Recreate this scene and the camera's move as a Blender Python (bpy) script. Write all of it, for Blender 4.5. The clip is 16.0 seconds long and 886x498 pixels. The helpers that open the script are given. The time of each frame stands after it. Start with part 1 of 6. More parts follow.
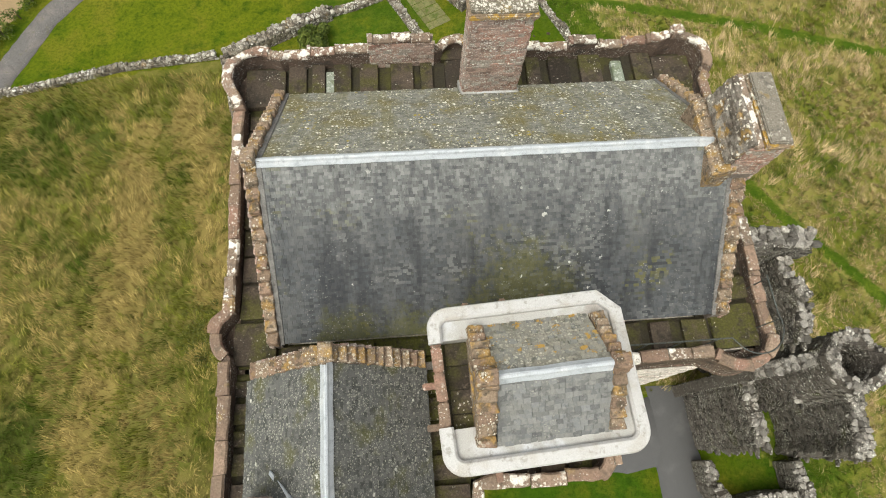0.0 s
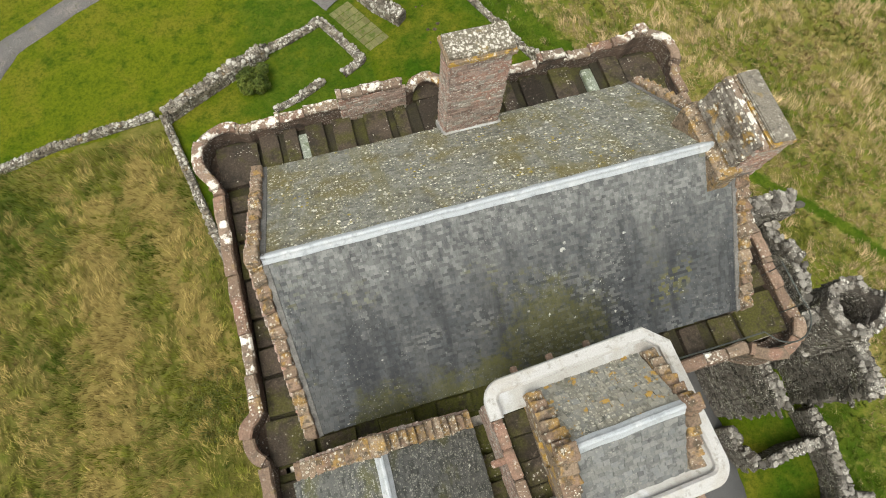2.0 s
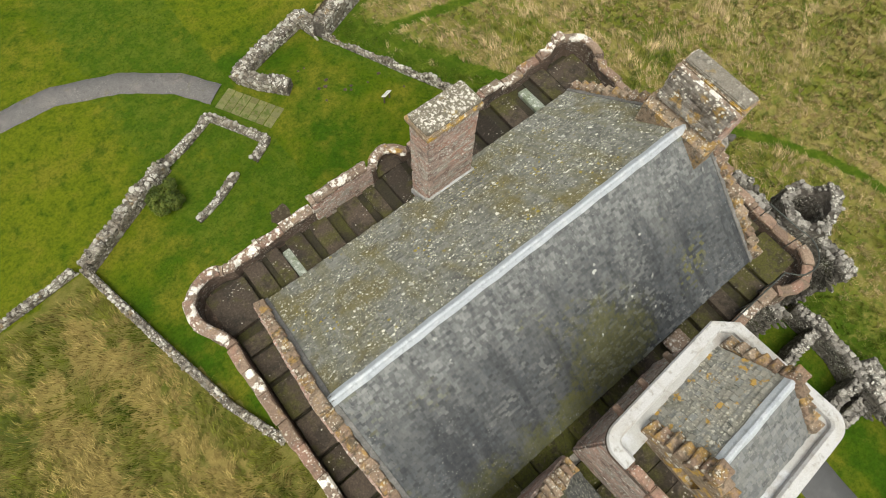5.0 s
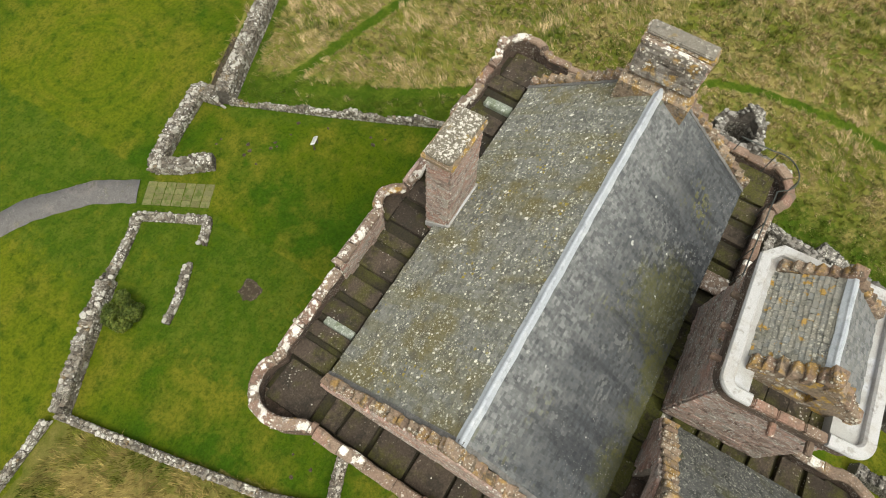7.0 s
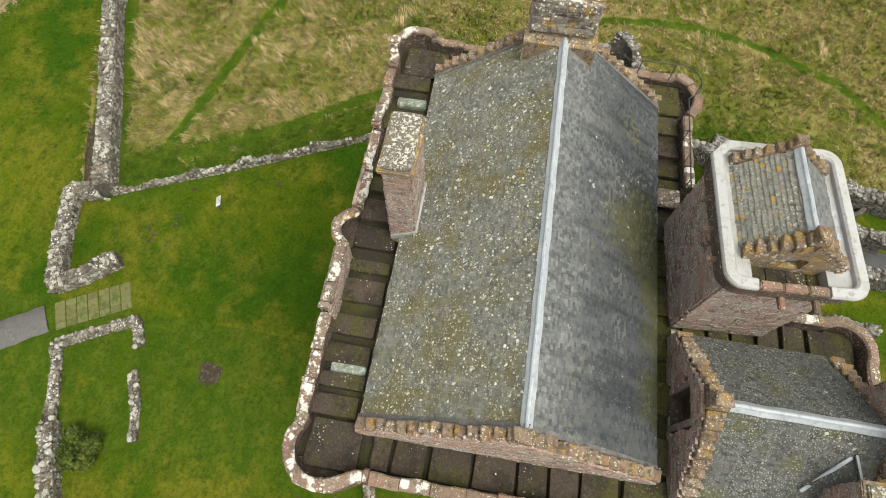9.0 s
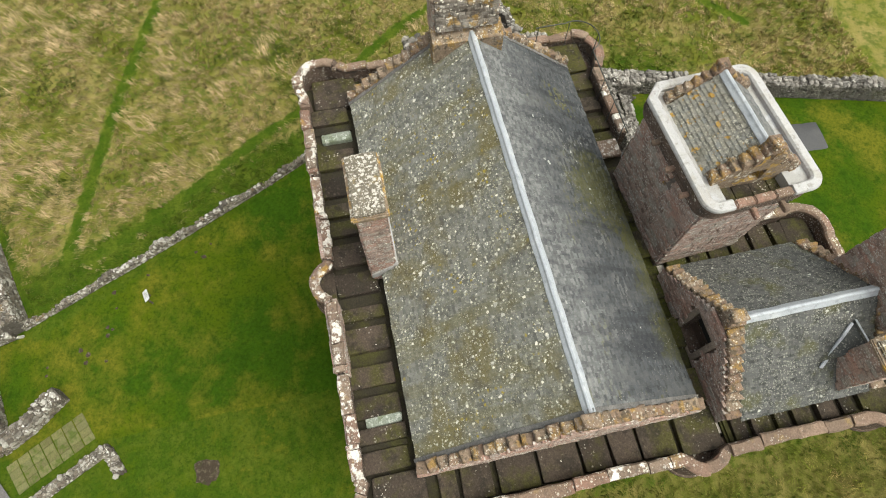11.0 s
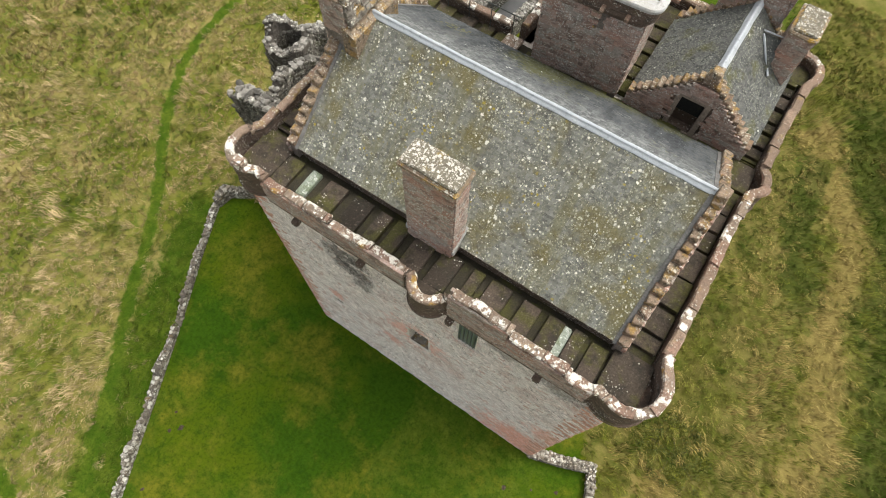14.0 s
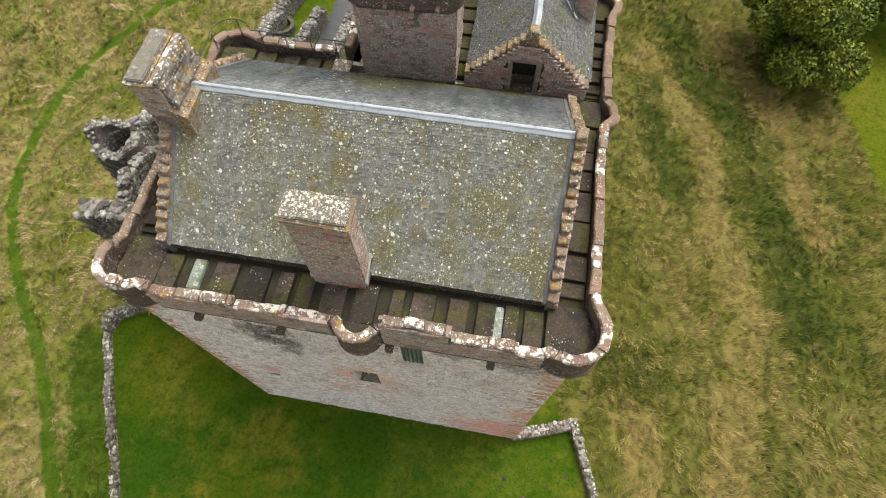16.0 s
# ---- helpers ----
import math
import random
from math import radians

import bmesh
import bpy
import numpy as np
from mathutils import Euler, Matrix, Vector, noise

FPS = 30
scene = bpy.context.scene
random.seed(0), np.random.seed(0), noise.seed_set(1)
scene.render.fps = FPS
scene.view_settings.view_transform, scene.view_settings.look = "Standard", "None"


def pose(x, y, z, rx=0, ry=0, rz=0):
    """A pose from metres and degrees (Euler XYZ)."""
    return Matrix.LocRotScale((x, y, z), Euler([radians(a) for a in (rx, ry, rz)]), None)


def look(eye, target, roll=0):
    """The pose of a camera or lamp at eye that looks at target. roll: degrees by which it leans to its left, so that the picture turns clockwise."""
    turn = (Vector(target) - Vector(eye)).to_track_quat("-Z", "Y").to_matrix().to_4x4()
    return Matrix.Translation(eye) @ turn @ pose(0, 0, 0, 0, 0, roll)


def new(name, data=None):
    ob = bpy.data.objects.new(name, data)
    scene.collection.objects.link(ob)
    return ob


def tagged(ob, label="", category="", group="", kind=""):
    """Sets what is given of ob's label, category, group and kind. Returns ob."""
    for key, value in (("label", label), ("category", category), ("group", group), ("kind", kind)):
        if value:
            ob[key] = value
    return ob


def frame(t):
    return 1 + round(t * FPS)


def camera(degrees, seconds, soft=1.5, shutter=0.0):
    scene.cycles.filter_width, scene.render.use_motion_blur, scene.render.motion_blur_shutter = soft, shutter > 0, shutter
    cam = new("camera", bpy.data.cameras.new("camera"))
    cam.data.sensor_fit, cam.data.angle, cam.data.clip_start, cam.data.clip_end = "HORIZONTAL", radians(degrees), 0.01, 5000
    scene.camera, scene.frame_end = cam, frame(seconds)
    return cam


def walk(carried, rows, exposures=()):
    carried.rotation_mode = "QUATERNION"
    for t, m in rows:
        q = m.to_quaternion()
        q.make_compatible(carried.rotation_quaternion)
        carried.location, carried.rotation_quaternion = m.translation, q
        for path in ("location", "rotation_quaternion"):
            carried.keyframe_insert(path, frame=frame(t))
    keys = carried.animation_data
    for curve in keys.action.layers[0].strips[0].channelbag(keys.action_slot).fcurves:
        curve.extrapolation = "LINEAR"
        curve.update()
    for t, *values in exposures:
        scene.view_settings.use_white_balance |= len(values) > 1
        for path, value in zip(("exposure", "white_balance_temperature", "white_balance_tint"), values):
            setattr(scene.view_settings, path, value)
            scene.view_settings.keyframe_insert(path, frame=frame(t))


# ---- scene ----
cam = camera(77, 16.0, 1.05)
PATH = [
    (0, (-2.510, -7.205, 28.416), (-2.377, -6.524, 26.540), 6.95),
    (0.5, (-2.804, -6.750, 28.429), (-2.640, -6.077, 26.553), 6.56),
    (1, (-3.107, -6.206, 28.451), (-2.911, -5.544, 26.574), 6.49),
    (1.5, (-3.373, -5.704, 28.459), (-3.147, -5.053, 26.582), 6.31),
    (2, (-3.652, -5.232, 28.460), (-3.391, -4.595, 26.583), 6.20),
    (2.5, (-3.879, -4.785, 28.467), (-3.582, -4.165, 26.589), 5.76),
    (3, (-4.130, -4.324, 28.503), (-3.796, -3.726, 26.624), 5.59),
    (3.5, (-4.320, -3.912, 28.516), (-3.953, -3.333, 26.637), 5.21),
    (6, (-6.401, -1.552, 28.956), (-5.773, -1.036, 27.129), 3.42),
    (6.5, (-6.960, -0.835, 29.018), (-6.281, -0.370, 27.195), 3.64),
    (7, (-7.396, -0.072, 29.053), (-6.671, 0.316, 27.230), 3.59),
    (7.5, (-7.751, 0.741, 29.063), (-6.985, 1.046, 27.241), 3.68),
    (8, (-7.998, 1.405, 29.080), (-7.205, 1.645, 27.260), 3.64),
    (8.5, (-8.125, 1.638, 28.961), (-7.299, 1.812, 27.148), 3.41),
    (9, (-8.003, 1.701, 28.877), (-7.165, 1.807, 27.064), 2.46),
    (11.5, (-6.790, 5.144, 29.198), (-6.027, 4.857, 27.372), 1.63),
    (12, (-6.443, 6.938, 29.250), (-5.727, 6.542, 27.425), 2.10),
    (12.5, (-5.817, 8.271, 29.237), (-5.166, 7.780, 27.411), 2.05),
    (13, (-5.023, 9.482, 29.264), (-4.445, 8.909, 27.438), 2.04),
    (13.5, (-4.303, 10.302, 29.253), (-3.795, 9.664, 27.427), 1.98),
    (14, (-3.980, 10.586, 29.235), (-3.544, 9.895, 27.409), 1.73),
    (14.5, (-3.913, 10.581, 29.208), (-3.550, 9.849, 27.382), 1.09),
    (15, (-3.897, 10.564, 29.179), (-3.602, 9.789, 27.359), 0.48),
    (15.5, (-3.962, 10.497, 29.213), (-3.731, 9.655, 27.413), -0.28),
    (16, (-4.066, 10.522, 29.256), (-3.906, 9.667, 27.456), -0.93),
]
walk(cam, [(t, look(eye, target, roll)) for t, eye, target, roll in PATH], exposures=[(0, 0.61, 6840, 4), (3.5, 0.53, 6850, 4), (6, 0.52, 6860, 4), (9, 0.52, 6790, 3), (11.5, 0.63, 6740, 4), (16, 0.77, 6650, 7)])

# ---- light ----
world = bpy.data.worlds.new("overcast")
scene.world = world
world.use_nodes = True
wn = world.node_tree
sky = wn.nodes.new("ShaderNodeTexSky")
sky.sky_type = "NISHITA"
sky.sun_disc = False
sky.sun_elevation, sky.sun_rotation = radians(63.6), radians(221)
sky.air_density, sky.dust_density, sky.ozone_density = 1.0, 4.0, 1.0
hue = wn.nodes.new("ShaderNodeHueSaturation")
hue.inputs["Saturation"].default_value = 0.22
wn.links.new(sky.outputs[0], hue.inputs["Color"])
wn.links.new(hue.outputs[0], wn.nodes["Background"].inputs[0])
wn.nodes["Background"].inputs[1].default_value = 0.145
sun = bpy.data.lights.new("sun", "SUN")
sun.energy, sun.angle, sun.color = 1.3, radians(42), (1.0, 0.94, 0.84)
sun_ob = new("sun", sun)
sun_ob.matrix_world = look((-13, -15, 40), (0, 0, 0))

# ---- node material builder ----
def val(nt, kind, **props):
    n = nt.nodes.new(kind)
    for k, v in props.items():
        if k == "operation":
            n.operation = v
        elif k == "feature":
            n.feature = v
        elif k == "interpolation_type":
            n.interpolation_type = v
    return n


def noise_fac(nt, vec, scale, detail=5.0, rough=0.6):
    n = nt.nodes.new("ShaderNodeTexNoise")
    n.inputs["Scale"].default_value, n.inputs["Detail"].default_value, n.inputs["Roughness"].default_value = scale, detail, rough
    nt.links.new(vec, n.inputs["Vector"])
    return n.outputs["Fac"]


def span(nt, fac, lo, hi, a=0.0, b=1.0):
    n = val(nt, "ShaderNodeMapRange", interpolation_type="SMOOTHSTEP")
    nt.links.new(fac, n.inputs["Value"])
    for i, v in zip((1, 2, 3, 4), (lo, hi, a, b)):
        n.inputs[i].default_value = v
    return n.outputs[0]


def math2(nt, op, a, b):
    n = val(nt, "ShaderNodeMath", operation=op)
    for i, s in enumerate((a, b)):
        if isinstance(s, (int, float)):
            n.inputs[i].default_value = s
        else:
            nt.links.new(s, n.inputs[i])
    return n.outputs[0]


def blend(nt, fac, a, b, how="MIX"):
    n = nt.nodes.new("ShaderNodeMix")
    n.data_type, n.blend_type = "RGBA", how
    for i, s in ((0, fac), (6, a), (7, b)):
        if isinstance(s, (int, float)):
            n.inputs[i].default_value = s
        elif isinstance(s, tuple):
            n.inputs[i].default_value = (*s[:3], 1)
        else:
            nt.links.new(s, n.inputs[i])
    return n.outputs[2]


def start_mat(name):
    m = bpy.data.materials.new(name)
    m.use_nodes = True
    nt = m.node_tree
    geo = nt.nodes.new("ShaderNodeNewGeometry")
    return m, nt, nt.nodes["Principled BSDF"], geo


def spots(nt, vec, scale, size, soft=0.06, cover=None):
    """Round lichen spots of uneven size; cover: (scale, lo, hi) of the noise that gathers them."""
    v = val(nt, "ShaderNodeTexVoronoi", feature="F1")
    v.inputs["Scale"].default_value = scale
    nt.links.new(vec, v.inputs["Vector"])
    d = math2(nt, "ADD", v.outputs["Distance"], math2(nt, "MULTIPLY", math2(nt, "SUBTRACT", noise_fac(nt, vec, scale * 2.3, 5, 0.7), 0.5), 1.0))
    sep = nt.nodes.new("ShaderNodeSeparateColor")
    nt.links.new(v.outputs["Color"], sep.inputs[0])
    d = math2(nt, "SUBTRACT", d, math2(nt, "MULTIPLY", math2(nt, "ADD", sep.outputs[0], 0.25), size * 0.8))
    m = span(nt, d, -soft, soft, 1.0, 0.0)
    if cover:
        m = math2(nt, "MULTIPLY", m, span(nt, noise_fac(nt, vec, cover[0], 3), cover[1], cover[2]))
    return m


def surface(name, base, layers=(), rough=0.9, bump=(30.0, 0.25), bump2=None, rnd=None, metal=0.0, stretch=None, spec=0.3, bleach=None, grain=True, fine=(0.45, 1.55)):
    """A weathered surface. layers: (kind, scale, lo, hi, colour[, cover]) with kind 'n' for clouds, 's' for spots.
    rnd: (source, amount, colour) with the piece's own chance tint; source 'object' or 'island'."""
    m, nt, bsdf, geo = start_mat(name)
    vec = geo.outputs["Position"]
    if stretch:
        mp = nt.nodes.new("ShaderNodeMapping")
        mp.inputs["Scale"].default_value = stretch
        nt.links.new(vec, mp.inputs["Vector"])
        vec = mp.outputs[0]
    c = base
    if rnd:
        src, amount, tint = rnd
        r = geo.outputs["Random Per Island"] if src == "island" else nt.nodes.new("ShaderNodeObjectInfo").outputs["Random"]
        c = blend(nt, span(nt, r, 0.0, 1.0), tuple(v * (1 - amount) for v in base), tuple(v * (1 + amount) for v in base))
        w = nt.nodes.new("ShaderNodeTexWhiteNoise")
        w.noise_dimensions = "1D"
        nt.links.new(r, w.inputs["W"])
        c = blend(nt, math2(nt, "MULTIPLY", math2(nt, "POWER", w.outputs["Value"], 2.0), 0.8), c, tint)
    for layer in layers:
        kind, scale, lo, hi, col = layer[:5]
        if kind == "n":
            f = span(nt, noise_fac(nt, vec, scale), lo, hi)
            if len(layer) > 5:
                f = math2(nt, "MULTIPLY", f, layer[5])
        elif kind == "v":
            # stains that run down a slope
            run = nt.nodes.new("ShaderNodeMapping")
            run.inputs["Scale"].default_value = (1.0, 0.14, 0.14)
            nt.links.new(geo.outputs["Position"], run.inputs["Vector"])
            f = math2(nt, "MULTIPLY", span(nt, noise_fac(nt, run.outputs[0], scale, 5, 0.65), lo, hi), layer[5])
        elif kind == "r":
            # single pieces of another colour, gathered by clouds: lo is their share
            w2 = nt.nodes.new("ShaderNodeTexWhiteNoise")
            w2.noise_dimensions = "1D"
            nt.links.new(math2(nt, "ADD", r, hi[2]), w2.inputs["W"])
            f = math2(nt, "MULTIPLY", span(nt, w2.outputs["Value"], 1 - lo, 1 - lo * 0.6), span(nt, noise_fac(nt, vec, scale, 4), hi[0], hi[1]))
            f = math2(nt, "MULTIPLY", f, layer[5])
        elif kind == "p":
            # a stain with its own place: lo is its middle, hi its reach
            far = nt.nodes.new("ShaderNodeVectorMath")
            far.operation = "DISTANCE"
            nt.links.new(geo.outputs["Position"], far.inputs[0])
            far.inputs[1].default_value = lo
            f = span(nt, math2(nt, "ADD", math2(nt, "DIVIDE", far.outputs["Value"], hi), math2(nt, "MULTIPLY", math2(nt, "SUBTRACT", noise_fac(nt, vec, scale, 6, 0.75), 0.5), 2.6)), 0.4, 1.0, layer[5], 0.0)
            f = math2(nt, "MULTIPLY", f, span(nt, noise_fac(nt, vec, 9.0, 5, 0.7), 0.3, 0.55, 0.35, 1.0))
        else:
            f = spots(nt, vec, scale, lo, hi, layer[5] if len(layer) > 5 else None)
        c = blend(nt, f, c, col)
    if bleach:
        # weathering washed down from the lead: (from height, to height, colour, amount)
        sepz = nt.nodes.new("ShaderNodeSeparateXYZ")
        nt.links.new(geo.outputs["Position"], sepz.inputs[0])
        run2 = nt.nodes.new("ShaderNodeMapping")
        run2.inputs["Scale"].default_value = (1.0, 0.35, 0.35)
        nt.links.new(geo.outputs["Position"], run2.inputs["Vector"])
        w3 = nt.nodes.new("ShaderNodeTexWhiteNoise")
        w3.noise_dimensions = "1D"
        nt.links.new(math2(nt, "ADD", r, 0.37), w3.inputs["W"])
        low = math2(nt, "ADD", sepz.outputs[2], math2(nt, "MULTIPLY", math2(nt, "SUBTRACT", noise_fac(nt, run2.outputs[0], 1.6, 4), 0.5), 2.6))
        f = math2(nt, "MULTIPLY", span(nt, low, bleach[0], bleach[1]), span(nt, w3.outputs["Value"], 0.0, 1.0, 0.35, 1.0))
        f = math2(nt, "MULTIPLY", f, span(nt, noise_fac(nt, run2.outputs[0], 5.0, 5, 0.7), 0.34, 0.6, 0.35, 1.0))
        c = blend(nt, math2(nt, "MULTIPLY", f, bleach[3]), c, bleach[2])
    g = blend(nt, 1.0, c, blend(nt, noise_fac(nt, vec, 60.0, 4, 0.7), (fine[0],) * 3, (fine[1],) * 3), "MULTIPLY")
    if grain:
        g = blend(nt, 1.0, g, blend(nt, span(nt, noise_fac(nt, vec, 20.0, 3, 0.6), 0.3, 0.7), (0.76, 0.76, 0.76), (1.2, 1.2, 1.2)), "MULTIPLY")
    nt.links.new(g, bsdf.inputs["Base Color"])
    bsdf.inputs["Roughness"].default_value, bsdf.inputs["Metallic"].default_value = rough, metal
    bsdf.inputs["Specular IOR Level"].default_value = spec
    b = nt.nodes.new("ShaderNodeBump")
    b.inputs["Strength"].default_value, b.inputs["Distance"].default_value = bump[1], 0.03
    h = noise_fac(nt, vec, bump[0], 6, 0.65)
    if bump2:
        h = math2(nt, "ADD", h, math2(nt, "MULTIPLY", noise_fac(nt, vec, bump2[0], 4), bump2[1]))
    nt.links.new(h, b.inputs["Height"])
    nt.links.new(b.outputs[0], bsdf.inputs["Normal"])
    return m


WHITE, GOLD, SOOT = (0.66, 0.63, 0.55), (0.42, 0.25, 0.05), (0.05, 0.045, 0.042)


def slate_pair(name, base, layers, amount=0.28, tint=(0.2, 0.21, 0.21), bleach=None):
    return [surface(name + s, base, layers, 0.8, (25, 0.25), None, (s, amount, tint), spec=0.12, bleach=bleach, grain=False, fine=(0.62, 1.38)) for s in ("object", "island")]


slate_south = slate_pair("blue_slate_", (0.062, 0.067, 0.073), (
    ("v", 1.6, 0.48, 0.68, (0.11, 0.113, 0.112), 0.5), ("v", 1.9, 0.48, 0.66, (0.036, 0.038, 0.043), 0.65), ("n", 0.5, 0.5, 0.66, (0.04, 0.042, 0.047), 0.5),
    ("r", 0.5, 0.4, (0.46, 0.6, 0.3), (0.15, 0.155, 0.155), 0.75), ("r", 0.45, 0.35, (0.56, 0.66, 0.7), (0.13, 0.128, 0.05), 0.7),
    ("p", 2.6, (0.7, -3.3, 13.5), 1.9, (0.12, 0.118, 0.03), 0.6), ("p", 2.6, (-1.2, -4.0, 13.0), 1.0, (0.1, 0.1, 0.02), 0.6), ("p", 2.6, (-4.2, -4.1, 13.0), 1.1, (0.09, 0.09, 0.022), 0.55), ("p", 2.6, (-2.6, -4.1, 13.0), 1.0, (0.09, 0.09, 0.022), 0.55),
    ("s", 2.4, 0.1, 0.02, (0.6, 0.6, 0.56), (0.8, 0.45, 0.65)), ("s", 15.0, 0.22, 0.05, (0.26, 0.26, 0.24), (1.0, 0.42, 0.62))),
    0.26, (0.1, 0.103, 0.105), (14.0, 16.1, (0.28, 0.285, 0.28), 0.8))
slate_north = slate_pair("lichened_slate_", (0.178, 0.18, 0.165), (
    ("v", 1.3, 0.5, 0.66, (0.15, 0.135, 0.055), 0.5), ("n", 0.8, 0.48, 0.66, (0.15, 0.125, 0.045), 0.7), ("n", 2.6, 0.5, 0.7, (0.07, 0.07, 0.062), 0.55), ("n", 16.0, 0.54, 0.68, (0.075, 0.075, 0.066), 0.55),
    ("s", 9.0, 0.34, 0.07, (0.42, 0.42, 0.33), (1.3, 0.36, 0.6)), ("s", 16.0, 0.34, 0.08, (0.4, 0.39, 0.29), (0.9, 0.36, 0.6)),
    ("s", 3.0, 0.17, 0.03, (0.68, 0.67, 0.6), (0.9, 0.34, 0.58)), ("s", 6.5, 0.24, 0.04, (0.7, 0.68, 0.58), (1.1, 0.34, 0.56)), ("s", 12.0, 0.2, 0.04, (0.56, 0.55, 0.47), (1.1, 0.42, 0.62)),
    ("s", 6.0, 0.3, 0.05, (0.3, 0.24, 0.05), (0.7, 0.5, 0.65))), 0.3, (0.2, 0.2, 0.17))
slate_wing = slate_pair("grey_slate_", (0.085, 0.088, 0.085), (
    ("n", 1.1, 0.52, 0.7, (0.1, 0.1, 0.035), 0.7), ("n", 3.5, 0.55, 0.7, (0.04, 0.04, 0.04), 0.7),
    ("s", 11.0, 0.32, 0.07, (0.28, 0.28, 0.24), (1.0, 0.36, 0.6)), ("s", 19.0, 0.42, 0.08, (0.27, 0.27, 0.235), (1.2, 0.3, 0.55)), ("s", 4.0, 0.16, 0.03, (0.5, 0.5, 0.45), (1.0, 0.45, 0.62))), 0.22, (0.14, 0.14, 0.135))
slate_tower = slate_pair("pale_slate_", (0.245, 0.232, 0.195), (
    ("n", 1.5, 0.48, 0.66, (0.17, 0.165, 0.13), 0.7), ("n", 5.0, 0.5, 0.68, (0.1, 0.098, 0.085), 0.75), ("n", 11.0, 0.52, 0.66, (0.38, 0.36, 0.3), 0.6), ("s", 17.0, 0.34, 0.08, (0.42, 0.4, 0.33), (1.0, 0.34, 0.58)),
    ("n", 3.4, 0.58, 0.63, GOLD, 0.85), ("s", 10.0, 0.3, 0.06, GOLD, (0.9, 0.56, 0.64)), ("s", 9.0, 0.34, 0.06, (0.46, 0.44, 0.37), (1.0, 0.4, 0.6))), 0.14)

slate_tower_south = slate_pair("tower_blue_slate_", (0.15, 0.155, 0.158), (
    ("n", 9.0, 0.5, 0.66, (0.24, 0.24, 0.23), 0.6),     ("n", 2.2, 0.5, 0.7, (0.19, 0.19, 0.18), 0.6), ("n", 6.0, 0.55, 0.7, (0.07, 0.072, 0.075), 0.6), ("s", 14.0, 0.3, 0.08, (0.28, 0.28, 0.25), (1.0, 0.42, 0.62))), 0.3, (0.2, 0.2, 0.19))

PALE = (0.3, 0.245, 0.2)
COPE_LAYERS = (("n", 2.2, 0.5, 0.7, (0.2, 0.15, 0.115), 0.7), ("n", 5.0, 0.52, 0.68, (0.09, 0.075, 0.06), 0.75), ("n", 1.6, 0.6, 0.68, GOLD, 0.7),
               ("s", 4.0, 0.6, 0.07, (0.78, 0.75, 0.69), (0.7, 0.44, 0.54)), ("n", 1.9, 0.57, 0.61, (0.74, 0.71, 0.65), 0.85), ("s", 10.0, 0.4, 0.05, WHITE, (1.0, 0.44, 0.6)), ("s", 16.0, 0.3, 0.05, WHITE, (1.2, 0.4, 0.6)))
coping_stone = surface("coping_sandstone", (0.225, 0.17, 0.13), COPE_LAYERS, 0.92, (22, 0.5), (5, 1.5), ("object", 0.22, (0.22, 0.12, 0.09)))
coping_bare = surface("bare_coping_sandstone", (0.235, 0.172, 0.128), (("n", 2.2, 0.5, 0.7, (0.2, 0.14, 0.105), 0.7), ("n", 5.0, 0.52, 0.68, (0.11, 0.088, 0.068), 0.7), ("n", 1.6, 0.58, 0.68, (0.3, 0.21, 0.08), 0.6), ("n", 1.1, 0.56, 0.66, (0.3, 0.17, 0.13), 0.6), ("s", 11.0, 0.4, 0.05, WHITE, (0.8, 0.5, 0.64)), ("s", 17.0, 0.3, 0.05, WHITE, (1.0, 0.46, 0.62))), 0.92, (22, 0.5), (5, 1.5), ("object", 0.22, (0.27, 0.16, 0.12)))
crow_stone = surface("crow_step_sandstone", (0.25, 0.19, 0.138), (
    ("n", 2.5, 0.5, 0.7, (0.17, 0.12, 0.09), 0.7), ("n", 2.6, 0.5, 0.62, (0.33, 0.2, 0.05), 0.7), ("n", 6.0, 0.48, 0.64, (0.085, 0.07, 0.05), 0.85),
    ("s", 10.0, 0.45, 0.06, (0.5, 0.46, 0.38), (1.2, 0.45, 0.6)), ("s", 18.0, 0.3, 0.05, WHITE, (1.1, 0.44, 0.6))), 0.92, (22, 0.5), (5, 1.5), ("object", 0.2, (0.22, 0.14, 0.1)))
flag_stone = surface("walk_flagstone", (0.048, 0.037, 0.028), (
    ("p", 1.5, (-3.0, -4.4, 12.5), 3.2, (0.075, 0.08, 0.012), 0.85), ("p", 1.5, (7.0, -4.4, 12.5), 1.2, (0.08, 0.08, 0.014), 0.8),
    ("n", 0.8, 0.46, 0.6, (0.066, 0.064, 0.015), 0.8), ("n", 3.0, 0.48, 0.66, (0.03, 0.026, 0.02), 0.8), ("n", 11.0, 0.56, 0.7, (0.13, 0.1, 0.08), 0.6),
    ("s", 11.0, 0.3, 0.05, (0.42, 0.4, 0.35), (0.9, 0.54, 0.66)), ("s", 6.0, 0.12, 0.02, WHITE, (1.5, 0.5, 0.66))),
    0.88, (18, 0.6), (4, 1.6), ("object", 0.45, (0.09, 0.068, 0.053)))
bed_stone = surface("walk_trough_stone", (0.036, 0.031, 0.02), (("p", 1.5, (-2.5, -4.4, 12.3), 4.0, (0.075, 0.08, 0.012), 0.85), ("n", 1.0, 0.45, 0.65, (0.06, 0.058, 0.014), 0.8), ("n", 6.0, 0.5, 0.7, (0.025, 0.022, 0.018), 0.7)), 0.85, (18, 0.6), (4, 1.5))
